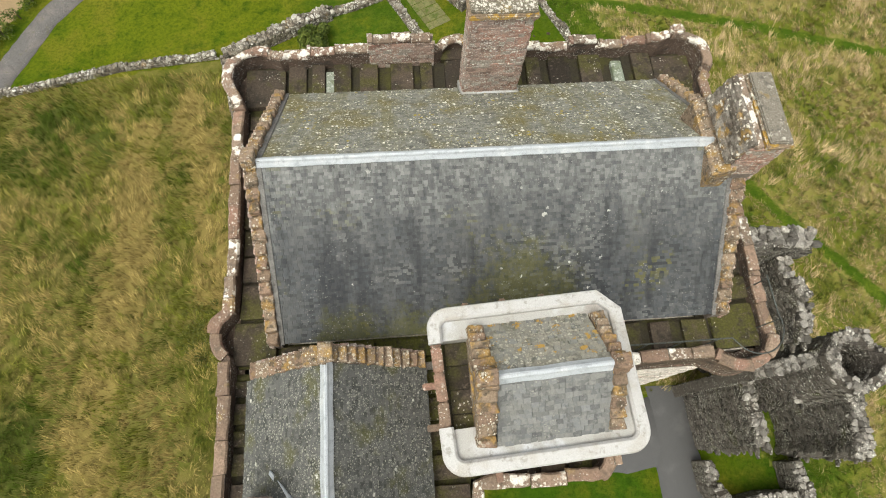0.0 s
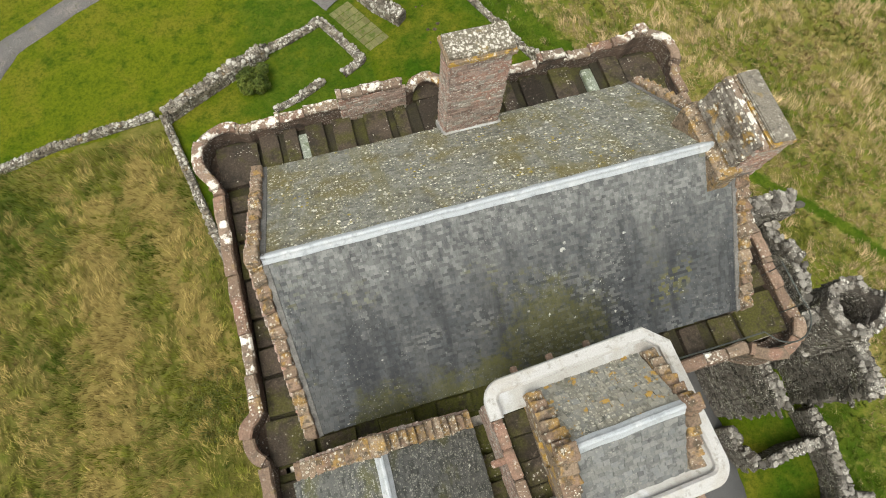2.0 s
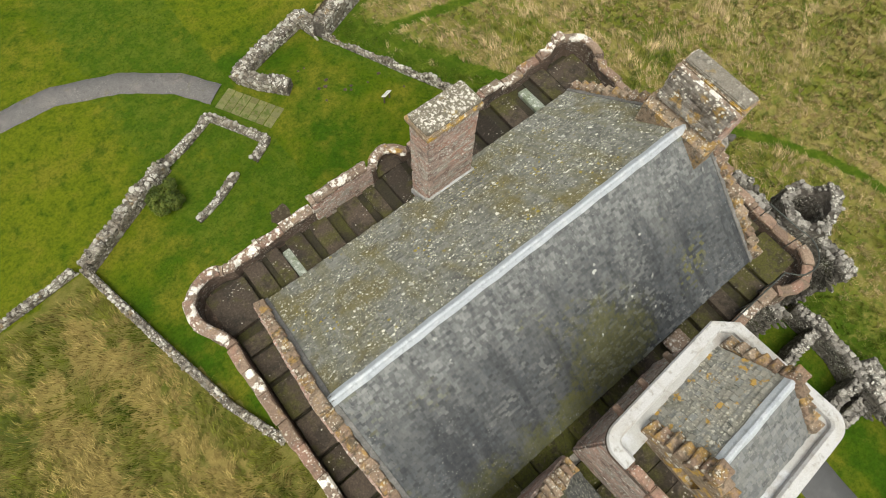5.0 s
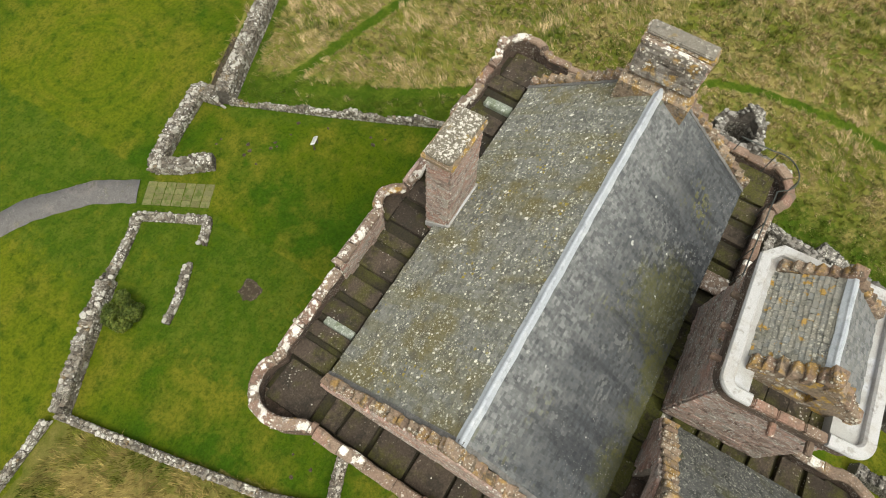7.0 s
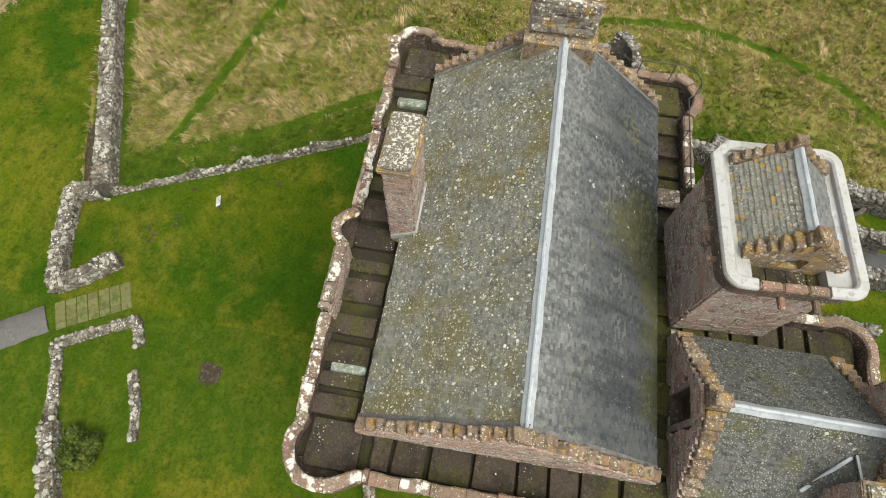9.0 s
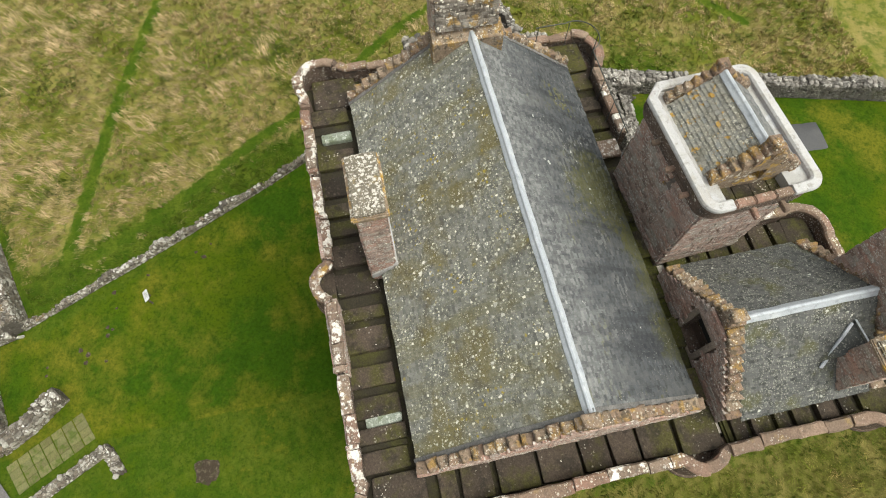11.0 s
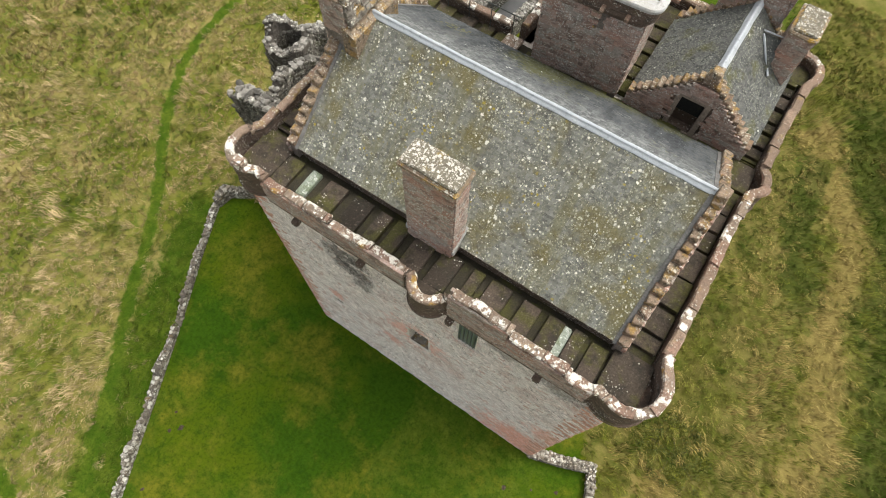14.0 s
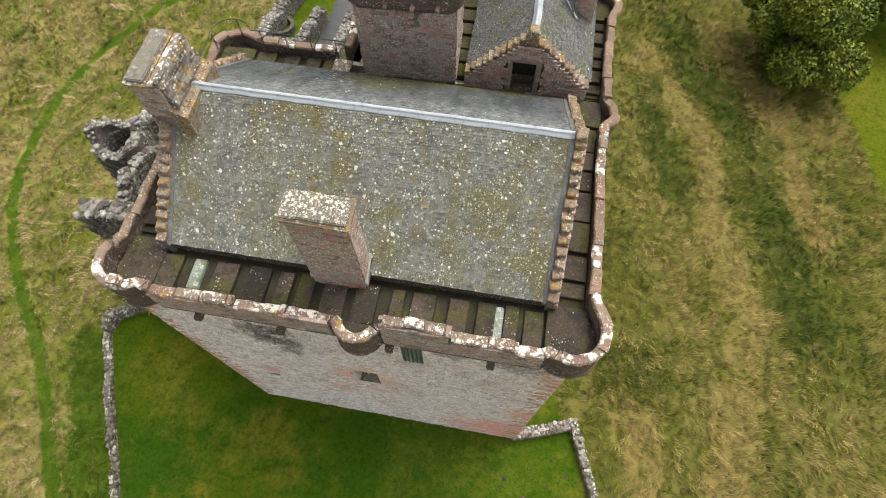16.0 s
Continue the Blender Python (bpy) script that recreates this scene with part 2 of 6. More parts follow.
parapet_stone = surface("parapet_masonry", (0.12, 0.086, 0.066), (
    ("n", 1.5, 0.5, 0.66, (0.05, 0.043, 0.038), 0.8), ("n", 3.2, 0.52, 0.7, (0.22, 0.15, 0.12), 0.6), ("n", 0.9, 0.6, 0.72, (0.09, 0.085, 0.03), 0.6),
    ("s", 14.0, 0.34, 0.06, (0.56, 0.53, 0.48), (0.8, 0.4, 0.6)), ("s", 6.0, 0.24, 0.05, WHITE, (0.9, 0.46, 0.62))),
    0.93, (14, 0.8), (5, 2.0), stretch=(1, 1, 2.2))
mortar = surface("lime_mortar", (0.2, 0.17, 0.15), (("n", 1.2, 0.45, 0.65, (0.12, 0.1, 0.085), 0.7),), 0.95, (25, 0.5))
mortar_pale = surface("pale_harling", (0.68, 0.63, 0.58), (
    ("n", 0.5, 0.5, 0.65, (0.36, 0.3, 0.27), 0.7), ("n", 5.0, 0.5, 0.7, (0.22, 0.19, 0.17), 0.7)), 0.95, (20, 0.6), (4, 1.5))
HARL_LAYERS = (("n", 0.3, 0.5, 0.64, (0.58, 0.42, 0.36), 0.6), ("n", 1.4, 0.46, 0.64, (0.8, 0.76, 0.71), 0.8), ("n", 3.4, 0.52, 0.68, (0.34, 0.285, 0.25), 0.5), ("n", 8.0, 0.5, 0.64, (0.8, 0.75, 0.71), 0.6), ("n", 13.0, 0.55, 0.68, (0.27, 0.22, 0.195), 0.6), ("s", 8.0, 0.32, 0.06, (0.17, 0.145, 0.13), (0.9, 0.48, 0.64)), ("s", 16.0, 0.32, 0.06, (0.18, 0.155, 0.135), (1.2, 0.44, 0.6)),
               ("r", 0.8, 0.12, (0.4, 0.6, 0.6), (0.52, 0.34, 0.27), 0.7),
               ("p", 3.0, (3.8, 5.6, 10.0), 1.0, SOOT, 0.8), ("p", 3.0, (3.75, 5.6, 8.9), 0.9, SOOT, 0.75), ("p", 3.0, (2.9, 5.6, 10.2), 0.8, SOOT, 0.8), ("p", 3.0, (2.9, 5.6, 8.8), 0.9, SOOT, 0.8), ("p", 3.0, (3.0, 5.6, 7.6), 0.7, SOOT, 0.7),
               ("p", 1.4, (-6.9, 5.6, -3.2), 4.2, (0.74, 0.37, 0.28), 0.95), ("p", 1.4, (-7.2, 5.6, 2.4), 1.8, (0.72, 0.4, 0.31), 0.85), ("p", 3.0, (-5.6, 5.6, 10.9), 1.3, SOOT, 0.6), ("p", 3.0, (-3.4, 5.6, 11.0), 0.9, SOOT, 0.5), ("p", 2.4, (0.5, 5.6, 5.0), 1.9, (0.74, 0.44, 0.36), 0.95), ("p", 2.4, (5.3, 5.6, 3.0), 0.7, (0.68, 0.36, 0.28), 0.9), ("p", 2.0, (1.9, 5.6, 1.6), 0.8, (0.68, 0.36, 0.28), 0.8))
wall_stone = [surface("washed_rubble_" + s, (0.79, 0.722, 0.68), HARL_LAYERS, 0.95, (12, 1.0), (5, 1.8), (s, 0.2, (0.6, 0.53, 0.49))) for s in ("object", "island")]
red_stone = [surface("red_rubble_" + s, (0.315, 0.225, 0.19), (
    ("n", 0.6, 0.5, 0.62, (0.4, 0.225, 0.17), 0.65), ("n", 3.0, 0.52, 0.7, (0.11, 0.08, 0.065), 0.7), ("n", 6.0, 0.56, 0.7, (0.36, 0.3, 0.26), 0.6),
    ("n", 1.1, 0.52, 0.66, (0.32, 0.29, 0.26), 0.6), ("r", 0.9, 0.25, (0.3, 0.5, 0.4), (0.34, 0.31, 0.27), 0.8), ("s", 13.0, 0.44, 0.06, (0.57, 0.54, 0.49), (0.8, 0.3, 0.52)), ("s", 6.0, 0.32, 0.05, (0.6, 0.57, 0.52), (0.8, 0.42, 0.6))),
    0.94, (18, 0.7), (5, 1.5), (s, 0.35, (0.4, 0.3, 0.25)), stretch=(1, 1, 1.6)) for s in ("object", "island")]
quoin_stone = surface("red_sandstone_quoin", (0.52, 0.28, 0.21), (("n", 2.0, 0.5, 0.7, (0.6, 0.45, 0.38), 0.7), ("n", 7.0, 0.55, 0.7, (0.32, 0.17, 0.13), 0.6)), 0.93, (18, 0.5), (5, 1.2), ("object", 0.2, (0.55, 0.36, 0.28)))
field_stone = [surface("lichened_rubble_" + s, (0.125, 0.106, 0.084), (
    ("n", 2.2, 0.5, 0.66, (0.08, 0.068, 0.055), 0.85), ("n", 1.0, 0.6, 0.7, (0.24, 0.15, 0.05), 0.6), ("r", 0.5, 0.28, (0.35, 0.55, 0.2), (0.48, 0.46, 0.41), 0.9), ("s", 6.0, 0.5, 0.07, (0.64, 0.63, 0.59), (0.8, 0.46, 0.6)), ("s", 15.0, 0.4, 0.06, WHITE, (0.9, 0.42, 0.6))),
    0.95, (16, 0.8), (5, 1.5), (s, 0.5, (0.27, 0.25, 0.21))) for s in ("object", "island")]
ruin_stone = [surface("dark_rubble_" + s, (0.15, 0.138, 0.122), (
    ("n", 1.8, 0.5, 0.66, (0.05, 0.045, 0.04), 0.8), ("n", 2.6, 0.56, 0.68, (0.48, 0.46, 0.42), 0.6), ("s", 7.0, 0.44, 0.07, (0.6, 0.59, 0.54), (0.7, 0.5, 0.62)), ("s", 15.0, 0.36, 0.06, WHITE, (0.7, 0.46, 0.62))),
    0.95, (16, 0.8), (5, 1.5), (s, 0.5, (0.38, 0.36, 0.33))) for s in ("object", "island")]
# for wall and turret faces: darker base than ruin_stone on the heads, smaller spots
ruin_face = [surface("darker_rubble_" + s, (0.074, 0.067, 0.058), (
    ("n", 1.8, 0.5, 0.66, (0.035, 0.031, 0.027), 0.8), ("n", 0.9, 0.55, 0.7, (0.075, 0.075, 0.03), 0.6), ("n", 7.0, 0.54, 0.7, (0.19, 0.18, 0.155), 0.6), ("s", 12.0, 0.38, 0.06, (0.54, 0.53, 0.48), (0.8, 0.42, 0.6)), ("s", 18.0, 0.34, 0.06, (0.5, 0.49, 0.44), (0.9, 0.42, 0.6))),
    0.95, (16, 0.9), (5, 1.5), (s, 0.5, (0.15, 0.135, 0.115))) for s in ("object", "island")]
ruin_core = surface("ruin_core", (0.1, 0.088, 0.076), (("n", 2.0, 0.5, 0.7, (0.045, 0.04, 0.035), 0.8), ("n", 9.0, 0.54, 0.68, (0.2, 0.18, 0.16), 0.7), ("n", 5.0, 0.56, 0.7, (0.33, 0.31, 0.28), 0.6), ("s", 16.0, 0.34, 0.06, (0.5, 0.48, 0.44), (0.9, 0.5, 0.64))), 0.95, (9, 1.0), (3, 2.0))
cap_slab = surface("lichen_crusted_slab", (0.17, 0.15, 0.115), (
    ("n", 5, 0.52, 0.68, (0.1, 0.085, 0.065), 0.75), ("n", 1.8, 0.56, 0.66, (0.34, 0.24, 0.07), 0.6),
    ("s", 9.0, 0.5, 0.08, (0.62, 0.59, 0.53), (1.4, 0.34, 0.58)), ("s", 18.0, 0.5, 0.1, (0.56, 0.53, 0.47), (1.2, 0.3, 0.55))), 0.94, (18, 0.6), (5, 1.2))
cap_edge = surface("golden_lichen_stone", (0.25, 0.19, 0.135), (("n", 5.0, 0.52, 0.68, (0.1, 0.08, 0.06), 0.75), ("n", 2.8, 0.49, 0.6, (0.46, 0.28, 0.045), 0.8), ("s", 7, 0.5, 0.05, WHITE, (1.0, 0.46, 0.6)), ("s", 15, 0.34, 0.05, WHITE, (1.2, 0.4, 0.6))), 0.93, (18, 0.6), (5, 1.2))
stack_slab = surface("weathered_cap_slab", (0.2, 0.18, 0.15), (("n", 4, 0.5, 0.68, (0.11, 0.1, 0.085), 0.75), ("n", 1.8, 0.58, 0.68, (0.3, 0.21, 0.07), 0.5), ("s", 6.0, 0.4, 0.06, (0.6, 0.57, 0.5), (1.2, 0.46, 0.62)), ("s", 16.0, 0.34, 0.06, (0.5, 0.48, 0.42), (1.2, 0.42, 0.6))), 0.94, (18, 0.6), (5, 1.2))
lead = surface("weathered_lead", (0.43, 0.46, 0.5), (("n", 2.0, 0.5, 0.7, (0.56, 0.58, 0.6), 0.7), ("n", 6.0, 0.52, 0.68, (0.27, 0.29, 0.32), 0.6)), 0.6, (12, 0.15), metal=0.1, grain=False)
pale_cement = surface("pale_cement_coping", (0.47, 0.465, 0.465), (("n", 1.5, 0.48, 0.66, (0.4, 0.375, 0.345), 0.8), ("n", 7.0, 0.54, 0.68, (0.28, 0.265, 0.24), 0.7), ("n", 0.9, 0.62, 0.72, (0.2, 0.185, 0.15), 0.5)), 0.85, (20, 0.2), grain=False)
gutter_lead = surface("stained_lead_gutter", (0.4, 0.395, 0.385), (("n", 1.0, 0.5, 0.64, (0.54, 0.56, 0.6), 0.8), ("n", 1.6, 0.5, 0.66, (0.3, 0.275, 0.25), 0.7), ("n", 4.0, 0.58, 0.7, (0.16, 0.15, 0.11), 0.7)), 0.6, (10, 0.15), grain=False)
pale_slab = surface("algae_tinted_slab", (0.24, 0.27, 0.225), (("n", 3.0, 0.48, 0.62, (0.15, 0.18, 0.11), 0.8), ("n", 5.0, 0.52, 0.64, (0.5, 0.52, 0.48), 0.8)), 0.6, (10, 0.15))
fillet_cement = surface("cement_fillet", (0.15, 0.145, 0.14), (("n", 2.0, 0.5, 0.7, (0.24, 0.23, 0.22), 0.7), ("n", 5.0, 0.55, 0.7, (0.08, 0.075, 0.07), 0.6)), 0.9, (18, 0.4))
slate_bed = surface("dark_slate_bed", (0.03, 0.03, 0.029), (("n", 4, 0.5, 0.7, (0.05, 0.05, 0.03), 0.7),), 1.0, (12, 0.4))
# near-black colour that stands in for the shade inside openings
shade_black = surface("painted_shade_black", (0.015, 0.013, 0.012), (), 1.0, (5, 0.1))
iron = surface("painted_iron", (0.09, 0.1, 0.095), (("n", 6, 0.55, 0.7, (0.14, 0.12, 0.1), 0.6),), 0.5, (30, 0.1), metal=0.6)
window_glass = surface("old_glass", (0.15, 0.18, 0.185), (("n", 3, 0.5, 0.7, (0.22, 0.24, 0.24), 0.6),), 0.25, (5, 0.05), spec=0.6, grain=False)
asphalt = surface("tarred_path", (0.135, 0.128, 0.126), (("n", 0.7, 0.48, 0.66, (0.185, 0.165, 0.158), 0.8), ("n", 3.0, 0.52, 0.68, (0.1, 0.094, 0.09), 0.7), ("n", 1.4, 0.6, 0.7, (0.1, 0.1, 0.05), 0.5), ("s", 12.0, 0.3, 0.06, (0.3, 0.28, 0.26), (1.0, 0.44, 0.6))), 0.9, (45, 0.4))
wet_tar = surface("dark_tarmac", (0.085, 0.085, 0.088), (("n", 0.8, 0.5, 0.7, (0.11, 0.11, 0.112), 0.7),), 0.8, (45, 0.3), grain=False)
earth = surface("bare_earth", (0.055, 0.042, 0.028), (("n", 5, 0.46, 0.66, (0.13, 0.105, 0.07), 0.8), ("n", 2.2, 0.55, 0.7, (0.05, 0.07, 0.012), 0.7)), 1.0, (12, 0.9), (3, 2))
grass_grid = surface("grass_through_paving", (0.15, 0.145, 0.06), (("n", 2.5, 0.48, 0.65, (0.075, 0.11, 0.016), 0.85),), 0.95, (16, 0.6), None, ("object", 0.15, (0.17, 0.17, 0.08)))
haunch_stone = surface("pinned_grey_stone", (0.19, 0.165, 0.14), (("n", 3.0, 0.46, 0.62, (0.085, 0.07, 0.055), 0.85), ("n", 2.0, 0.54, 0.64, GOLD, 0.6), ("s", 9.0, 0.45, 0.05, WHITE, (1.0, 0.42, 0.56))), 0.94, (18, 0.7), (5, 1.5), ("object", 0.22, (0.3, 0.28, 0.25)))
board_white = surface("white_panel", (0.72, 0.72, 0.68), (("n", 4, 0.55, 0.7, (0.6, 0.6, 0.56), 0.5),), 0.5, (20, 0.05), grain=False)
board_ink = surface("grey_print", (0.3, 0.31, 0.3), (), 0.6, (20, 0.05))
post_wood = surface("weathered_post", (0.14, 0.11, 0.085), (("n", 8, 0.5, 0.7, (0.09, 0.07, 0.055), 0.7),), 0.9, (25, 0.4))
bark = surface("tree_bark", (0.1, 0.08, 0.06), (("n", 5, 0.5, 0.7, (0.06, 0.05, 0.04), 0.7),), 0.95, (15, 0.8))


def leaf_mat(name, a, b):
    m, nt, bsdf, geo = start_mat(name)
    r = geo.outputs["Random Per Island"]
    c = blend(nt, r, a, b)
    c = blend(nt, span(nt, noise_fac(nt, geo.outputs["Position"], 0.9, 3), 0.4, 0.65), c, tuple(v * 0.6 for v in a))
    nt.links.new(c, bsdf.inputs["Base Color"])
    bsdf.inputs["Roughness"].default_value = 0.6
    bsdf.inputs["Specular IOR Level"].default_value = 0.25
    return m


leaves_tree = leaf_mat("tree_leaves", (0.085, 0.125, 0.011), (0.24, 0.265, 0.03))
leaves_bramble = leaf_mat("bramble_leaves", (0.075, 0.105, 0.014), (0.2, 0.19, 0.035))
leaves_bush = leaf_mat("bush_leaves", (0.07, 0.11, 0.015), (0.2, 0.22, 0.045))


def blade_mat(name):
    m, nt, bsdf, geo = start_mat(name)
    a = nt.nodes.new("ShaderNodeVertexColor")
    a.layer_name = "tint"
    nt.links.new(a.outputs[0], bsdf.inputs["Base Color"])
    bsdf.inputs["Roughness"].default_value = 0.85
    bsdf.inputs["Specular IOR Level"].default_value = 0.06
    return m


grass_blades = blade_mat("grass_blades")


def ground_mat():
    """Short lawn, long meadow, mown tracks and plough land, told apart by the cover attributes of the ground mesh."""
    m, nt, bsdf, geo = start_mat("turf")
    p = geo.outputs["Position"]
    cover = {}
    for k in ("lawn", "track", "plough", "lush", "rank", "bleached"):
        a = nt.nodes.new("ShaderNodeAttribute")
        a.attribute_name = k
        wob = math2(nt, "MULTIPLY", math2(nt, "SUBTRACT", noise_fac(nt, p, 1.6, 6, 0.75), 0.5), 1.3)
        cover[k] = span(nt, math2(nt, "ADD", a.outputs["Fac"], wob), 0.35, 0.65)
    lawn = blend(nt, span(nt, noise_fac(nt, p, 0.16, 4), 0.4, 0.64), (0.038, 0.084, 0.006), (0.074, 0.108, 0.006))
    for spot, reach in (((-19.08, 29.99, -6.2), 15.2), ((5.31, 38.49, -4.9), 9.9), ((-34.45, -21.35, -6.5), 16.4)):
        far = nt.nodes.new("ShaderNodeVectorMath")
        far.operation = "DISTANCE"
        nt.links.new(p, far.inputs[0])
        far.inputs[1].default_value = spot
        f = math2(nt, "ADD", math2(nt, "DIVIDE", far.outputs["Value"], reach), math2(nt, "MULTIPLY", math2(nt, "SUBTRACT", noise_fac(nt, p, 0.25, 6, 0.7), 0.5), 1.4))
        lawn = blend(nt, span(nt, f, 0.5, 1.1, 0.85, 0.0), lawn, (0.12, 0.143, 0.01))
        if reach < 10:
            # the rings that the mower left
            wave = math2(nt, "SINE", math2(nt, "MULTIPLY", math2(nt, "ADD", far.outputs["Value"], math2(nt, "MULTIPLY", noise_fac(nt, p, 0.5, 3), 0.8)), 8.0), 0.0)
            rim = math2(nt, "MULTIPLY", span(nt, far.outputs["Value"], 1.6, 2.8), span(nt, far.outputs["Value"], 4.6, 6.4, 0.7, 0.0))
            rings = math2(nt, "MULTIPLY", span(nt, wave, -0.5, 0.9), rim)
    lawn = blend(nt, math2(nt, "MULTIPLY", span(nt, noise_fac(nt, p, 0.27, 6, 0.7), 0.43, 0.64), 0.8), lawn, (0.155, 0.15, 0.018))
    lawn = blend(nt, math2(nt, "MULTIPLY", span(nt, noise_fac(nt, p, 1.0, 6, 0.72), 0.48, 0.7), 0.75), lawn, (0.025, 0.062, 0.005))
    lawn = blend(nt, math2(nt, "MULTIPLY", span(nt, noise_fac(nt, p, 4.5, 6, 0.8), 0.42, 0.68), 0.6), lawn, (0.018, 0.044, 0.004))
    lawn = blend(nt, math2(nt, "MULTIPLY", rings, 0.38), lawn, (0.038, 0.09, 0.006))
    meadow = blend(nt, span(nt, noise_fac(nt, p, 0.3, 5, 0.65), 0.38, 0.64), (0.135, 0.15, 0.022), (0.27, 0.225, 0.08))
    meadow = blend(nt, math2(nt, "MULTIPLY", span(nt, noise_fac(nt, p, 1.3, 6, 0.7), 0.46, 0.62), 0.8), meadow, (0.075, 0.11, 0.016))
    meadow = blend(nt, math2(nt, "MULTIPLY", cover["lush"], 0.75), meadow, blend(nt, span(nt, noise_fac(nt, p, 0.7, 5, 0.7), 0.4, 0.62), (0.085, 0.095, 0.018), (0.15, 0.13, 0.04)))
    meadow = blend(nt, math2(nt, "MULTIPLY", cover["bleached"], 0.65), meadow, (0.26, 0.195, 0.07))
    meadow = blend(nt, math2(nt, "MULTIPLY", cover["rank"], 0.7), meadow, (0.05, 0.068, 0.014))
    track = blend(nt, span(nt, noise_fac(nt, p, 0.9, 5, 0.7), 0.38, 0.65), (0.045, 0.086, 0.007), (0.092, 0.124, 0.014))
    track = blend(nt, math2(nt, "MULTIPLY", span(nt, noise_fac(nt, p, 4.0, 6, 0.8), 0.44, 0.64), 0.75), track, (0.03, 0.06, 0.006))
    c = blend(nt, cover["lawn"], meadow, lawn)
    c = blend(nt, cover["track"], c, track)
    c = blend(nt, cover["plough"], c, (0.3, 0.22, 0.13))
    grain = blend(nt, noise_fac(nt, p, 14.0, 5, 0.75), blend(nt, cover["lawn"], (0.38, 0.38, 0.38), (0.58, 0.58, 0.58)), blend(nt, cover["lawn"], (1.58, 1.58, 1.58), (1.3, 1.3, 1.3)))
    c = blend(nt, 1.0, c, grain, "MULTIPLY")
    nt.links.new(c, bsdf.inputs["Base Color"])
    bsdf.inputs["Roughness"].default_value = 1.0
    bsdf.inputs["Specular IOR Level"].default_value = 0.03
    b = nt.nodes.new("ShaderNodeBump")
    b.inputs["Strength"].default_value, b.inputs["Distance"].default_value = 0.6, 0.06
    nt.links.new(math2(nt, "ADD", noise_fac(nt, p, 9, 6, 0.75), noise_fac(nt, p, 2.0, 3)), b.inputs["Height"])
    nt.links.new(b.outputs[0], bsdf.inputs["Normal"])
    return m


turf = ground_mat()

# ---- mesh helpers ----
rng = random.Random(7)


def mesh_of(name, verts, faces, material, smooth=False):
    me = bpy.data.meshes.new(name)
    me.from_pydata([tuple(v) for v in verts], [], faces)
    if material:
        me.materials.append(material)
    if smooth:
        me.polygons.foreach_set("use_smooth", [True] * len(me.polygons))
    me.update()
    return me


def thing(name, at, label, category, group="", kind=""):
    ob = new(name)
    ob.location = at
    ob.empty_display_size = 0.2
    return tagged(ob, label, category, group, kind)


def under(ob, parent):
    ob.parent = parent
    if parent.type == "EMPTY":
        ob.matrix_parent_inverse = Matrix.Translation(-Vector(parent.location))
    return ob


def part(name, bm, material, parent, label="", kind="", smooth=False):
    """Links a bmesh, or a (verts, faces) pair, as one mesh object under a thing or under a part."""
    if isinstance(bm, tuple):
        me = mesh_of(name, bm[0], bm[1], material, smooth)
    else:
        me = bpy.data.meshes.new(name)
        bmesh.ops.recalc_face_normals(bm, faces=bm.faces[:])
        bm.to_mesh(me)
        bm.free()
        me.materials.append(material)
        if smooth:
            me.polygons.foreach_set("use_smooth", [True] * len(me.polygons))
    ob = under(new(name, me), parent)
    return tagged(ob, label, "", "", kind)


def piece(name, me, m, parent):
    ob = under(new(name, me), parent)
    ob.matrix_basis = m
    return ob


CUBE_F = [(0, 3, 2, 1), (4, 5, 6, 7), (0, 1, 5, 4), (1, 2, 6, 5), (2, 3, 7, 6), (3, 0, 4, 7)]


def box(bm, x0, x1, y0, y1, z0, z1):
    vs = [bm.verts.new(p) for p in ((x0, y0, z0), (x1, y0, z0), (x1, y1, z0), (x0, y1, z0), (x0, y0, z1), (x1, y0, z1), (x1, y1, z1), (x0, y1, z1))]
    return [bm.faces.new([vs[i] for i in f]) for f in CUBE_F]


def worn_box(x0, x1, y0, y1, z0, z1, edge=0.04, cuts=0, rough=0.0, seed=0):
    """A box with bevelled edges; cut up and pushed about by noise where it is worn."""
    bm = bmesh.new()
    box(bm, x0, x1, y0, y1, z0, z1)
    bmesh.ops.bevel(bm, geom=bm.edges[:], offset=edge, segments=2, affect="EDGES")
    if cuts:
        bmesh.ops.subdivide_edges(bm, edges=bm.edges[:], cuts=cuts, use_grid_fill=True)
    if rough:
        for v in bm.verts:
            n = noise.noise_vector(v.co * 2.3 + Vector((seed, seed * 2, 0)))
            v.co += n * rough
    return bm


def stone_mesh(name, seed, material, wobble=0.12, edge=0.16):
    """A unit block, one metre each way about its middle, with chipped edges: scaled to size where it is laid."""
    r = random.Random(seed)
    bm = bmesh.new()
    box(bm, -0.5, 0.5, -0.5, 0.5, -0.5, 0.5)
    for v in bm.verts:
        v.co += Vector((r.uniform(-1, 1), r.uniform(-1, 1), r.uniform(-1, 1))) * wobble * 0.5
    bmesh.ops.bevel(bm, geom=bm.edges[:], offset=edge * 0.5, segments=1, affect="EDGES")
    bmesh.ops.recalc_face_normals(bm, faces=bm.faces[:])
    me = bpy.data.meshes.new(name)
    bm.to_mesh(me)
    bm.free()
    me.materials.append(material)
    return me


def rock_mesh(name, seed, material):
    """A rubble stone: an icosahedron squeezed and dented."""
    r = random.Random(seed)
    bm = bmesh.new()
    bmesh.ops.create_icosphere(bm, subdivisions=1, radius=0.5)
    for v in bm.verts:
        v.co *= r.uniform(0.78, 1.2)
        v.co.z = max(-0.38, min(0.38, v.co.z))
    me = bpy.data.meshes.new(name)
    bm.to_mesh(me)
    bm.free()
    me.materials.append(material)
    return me


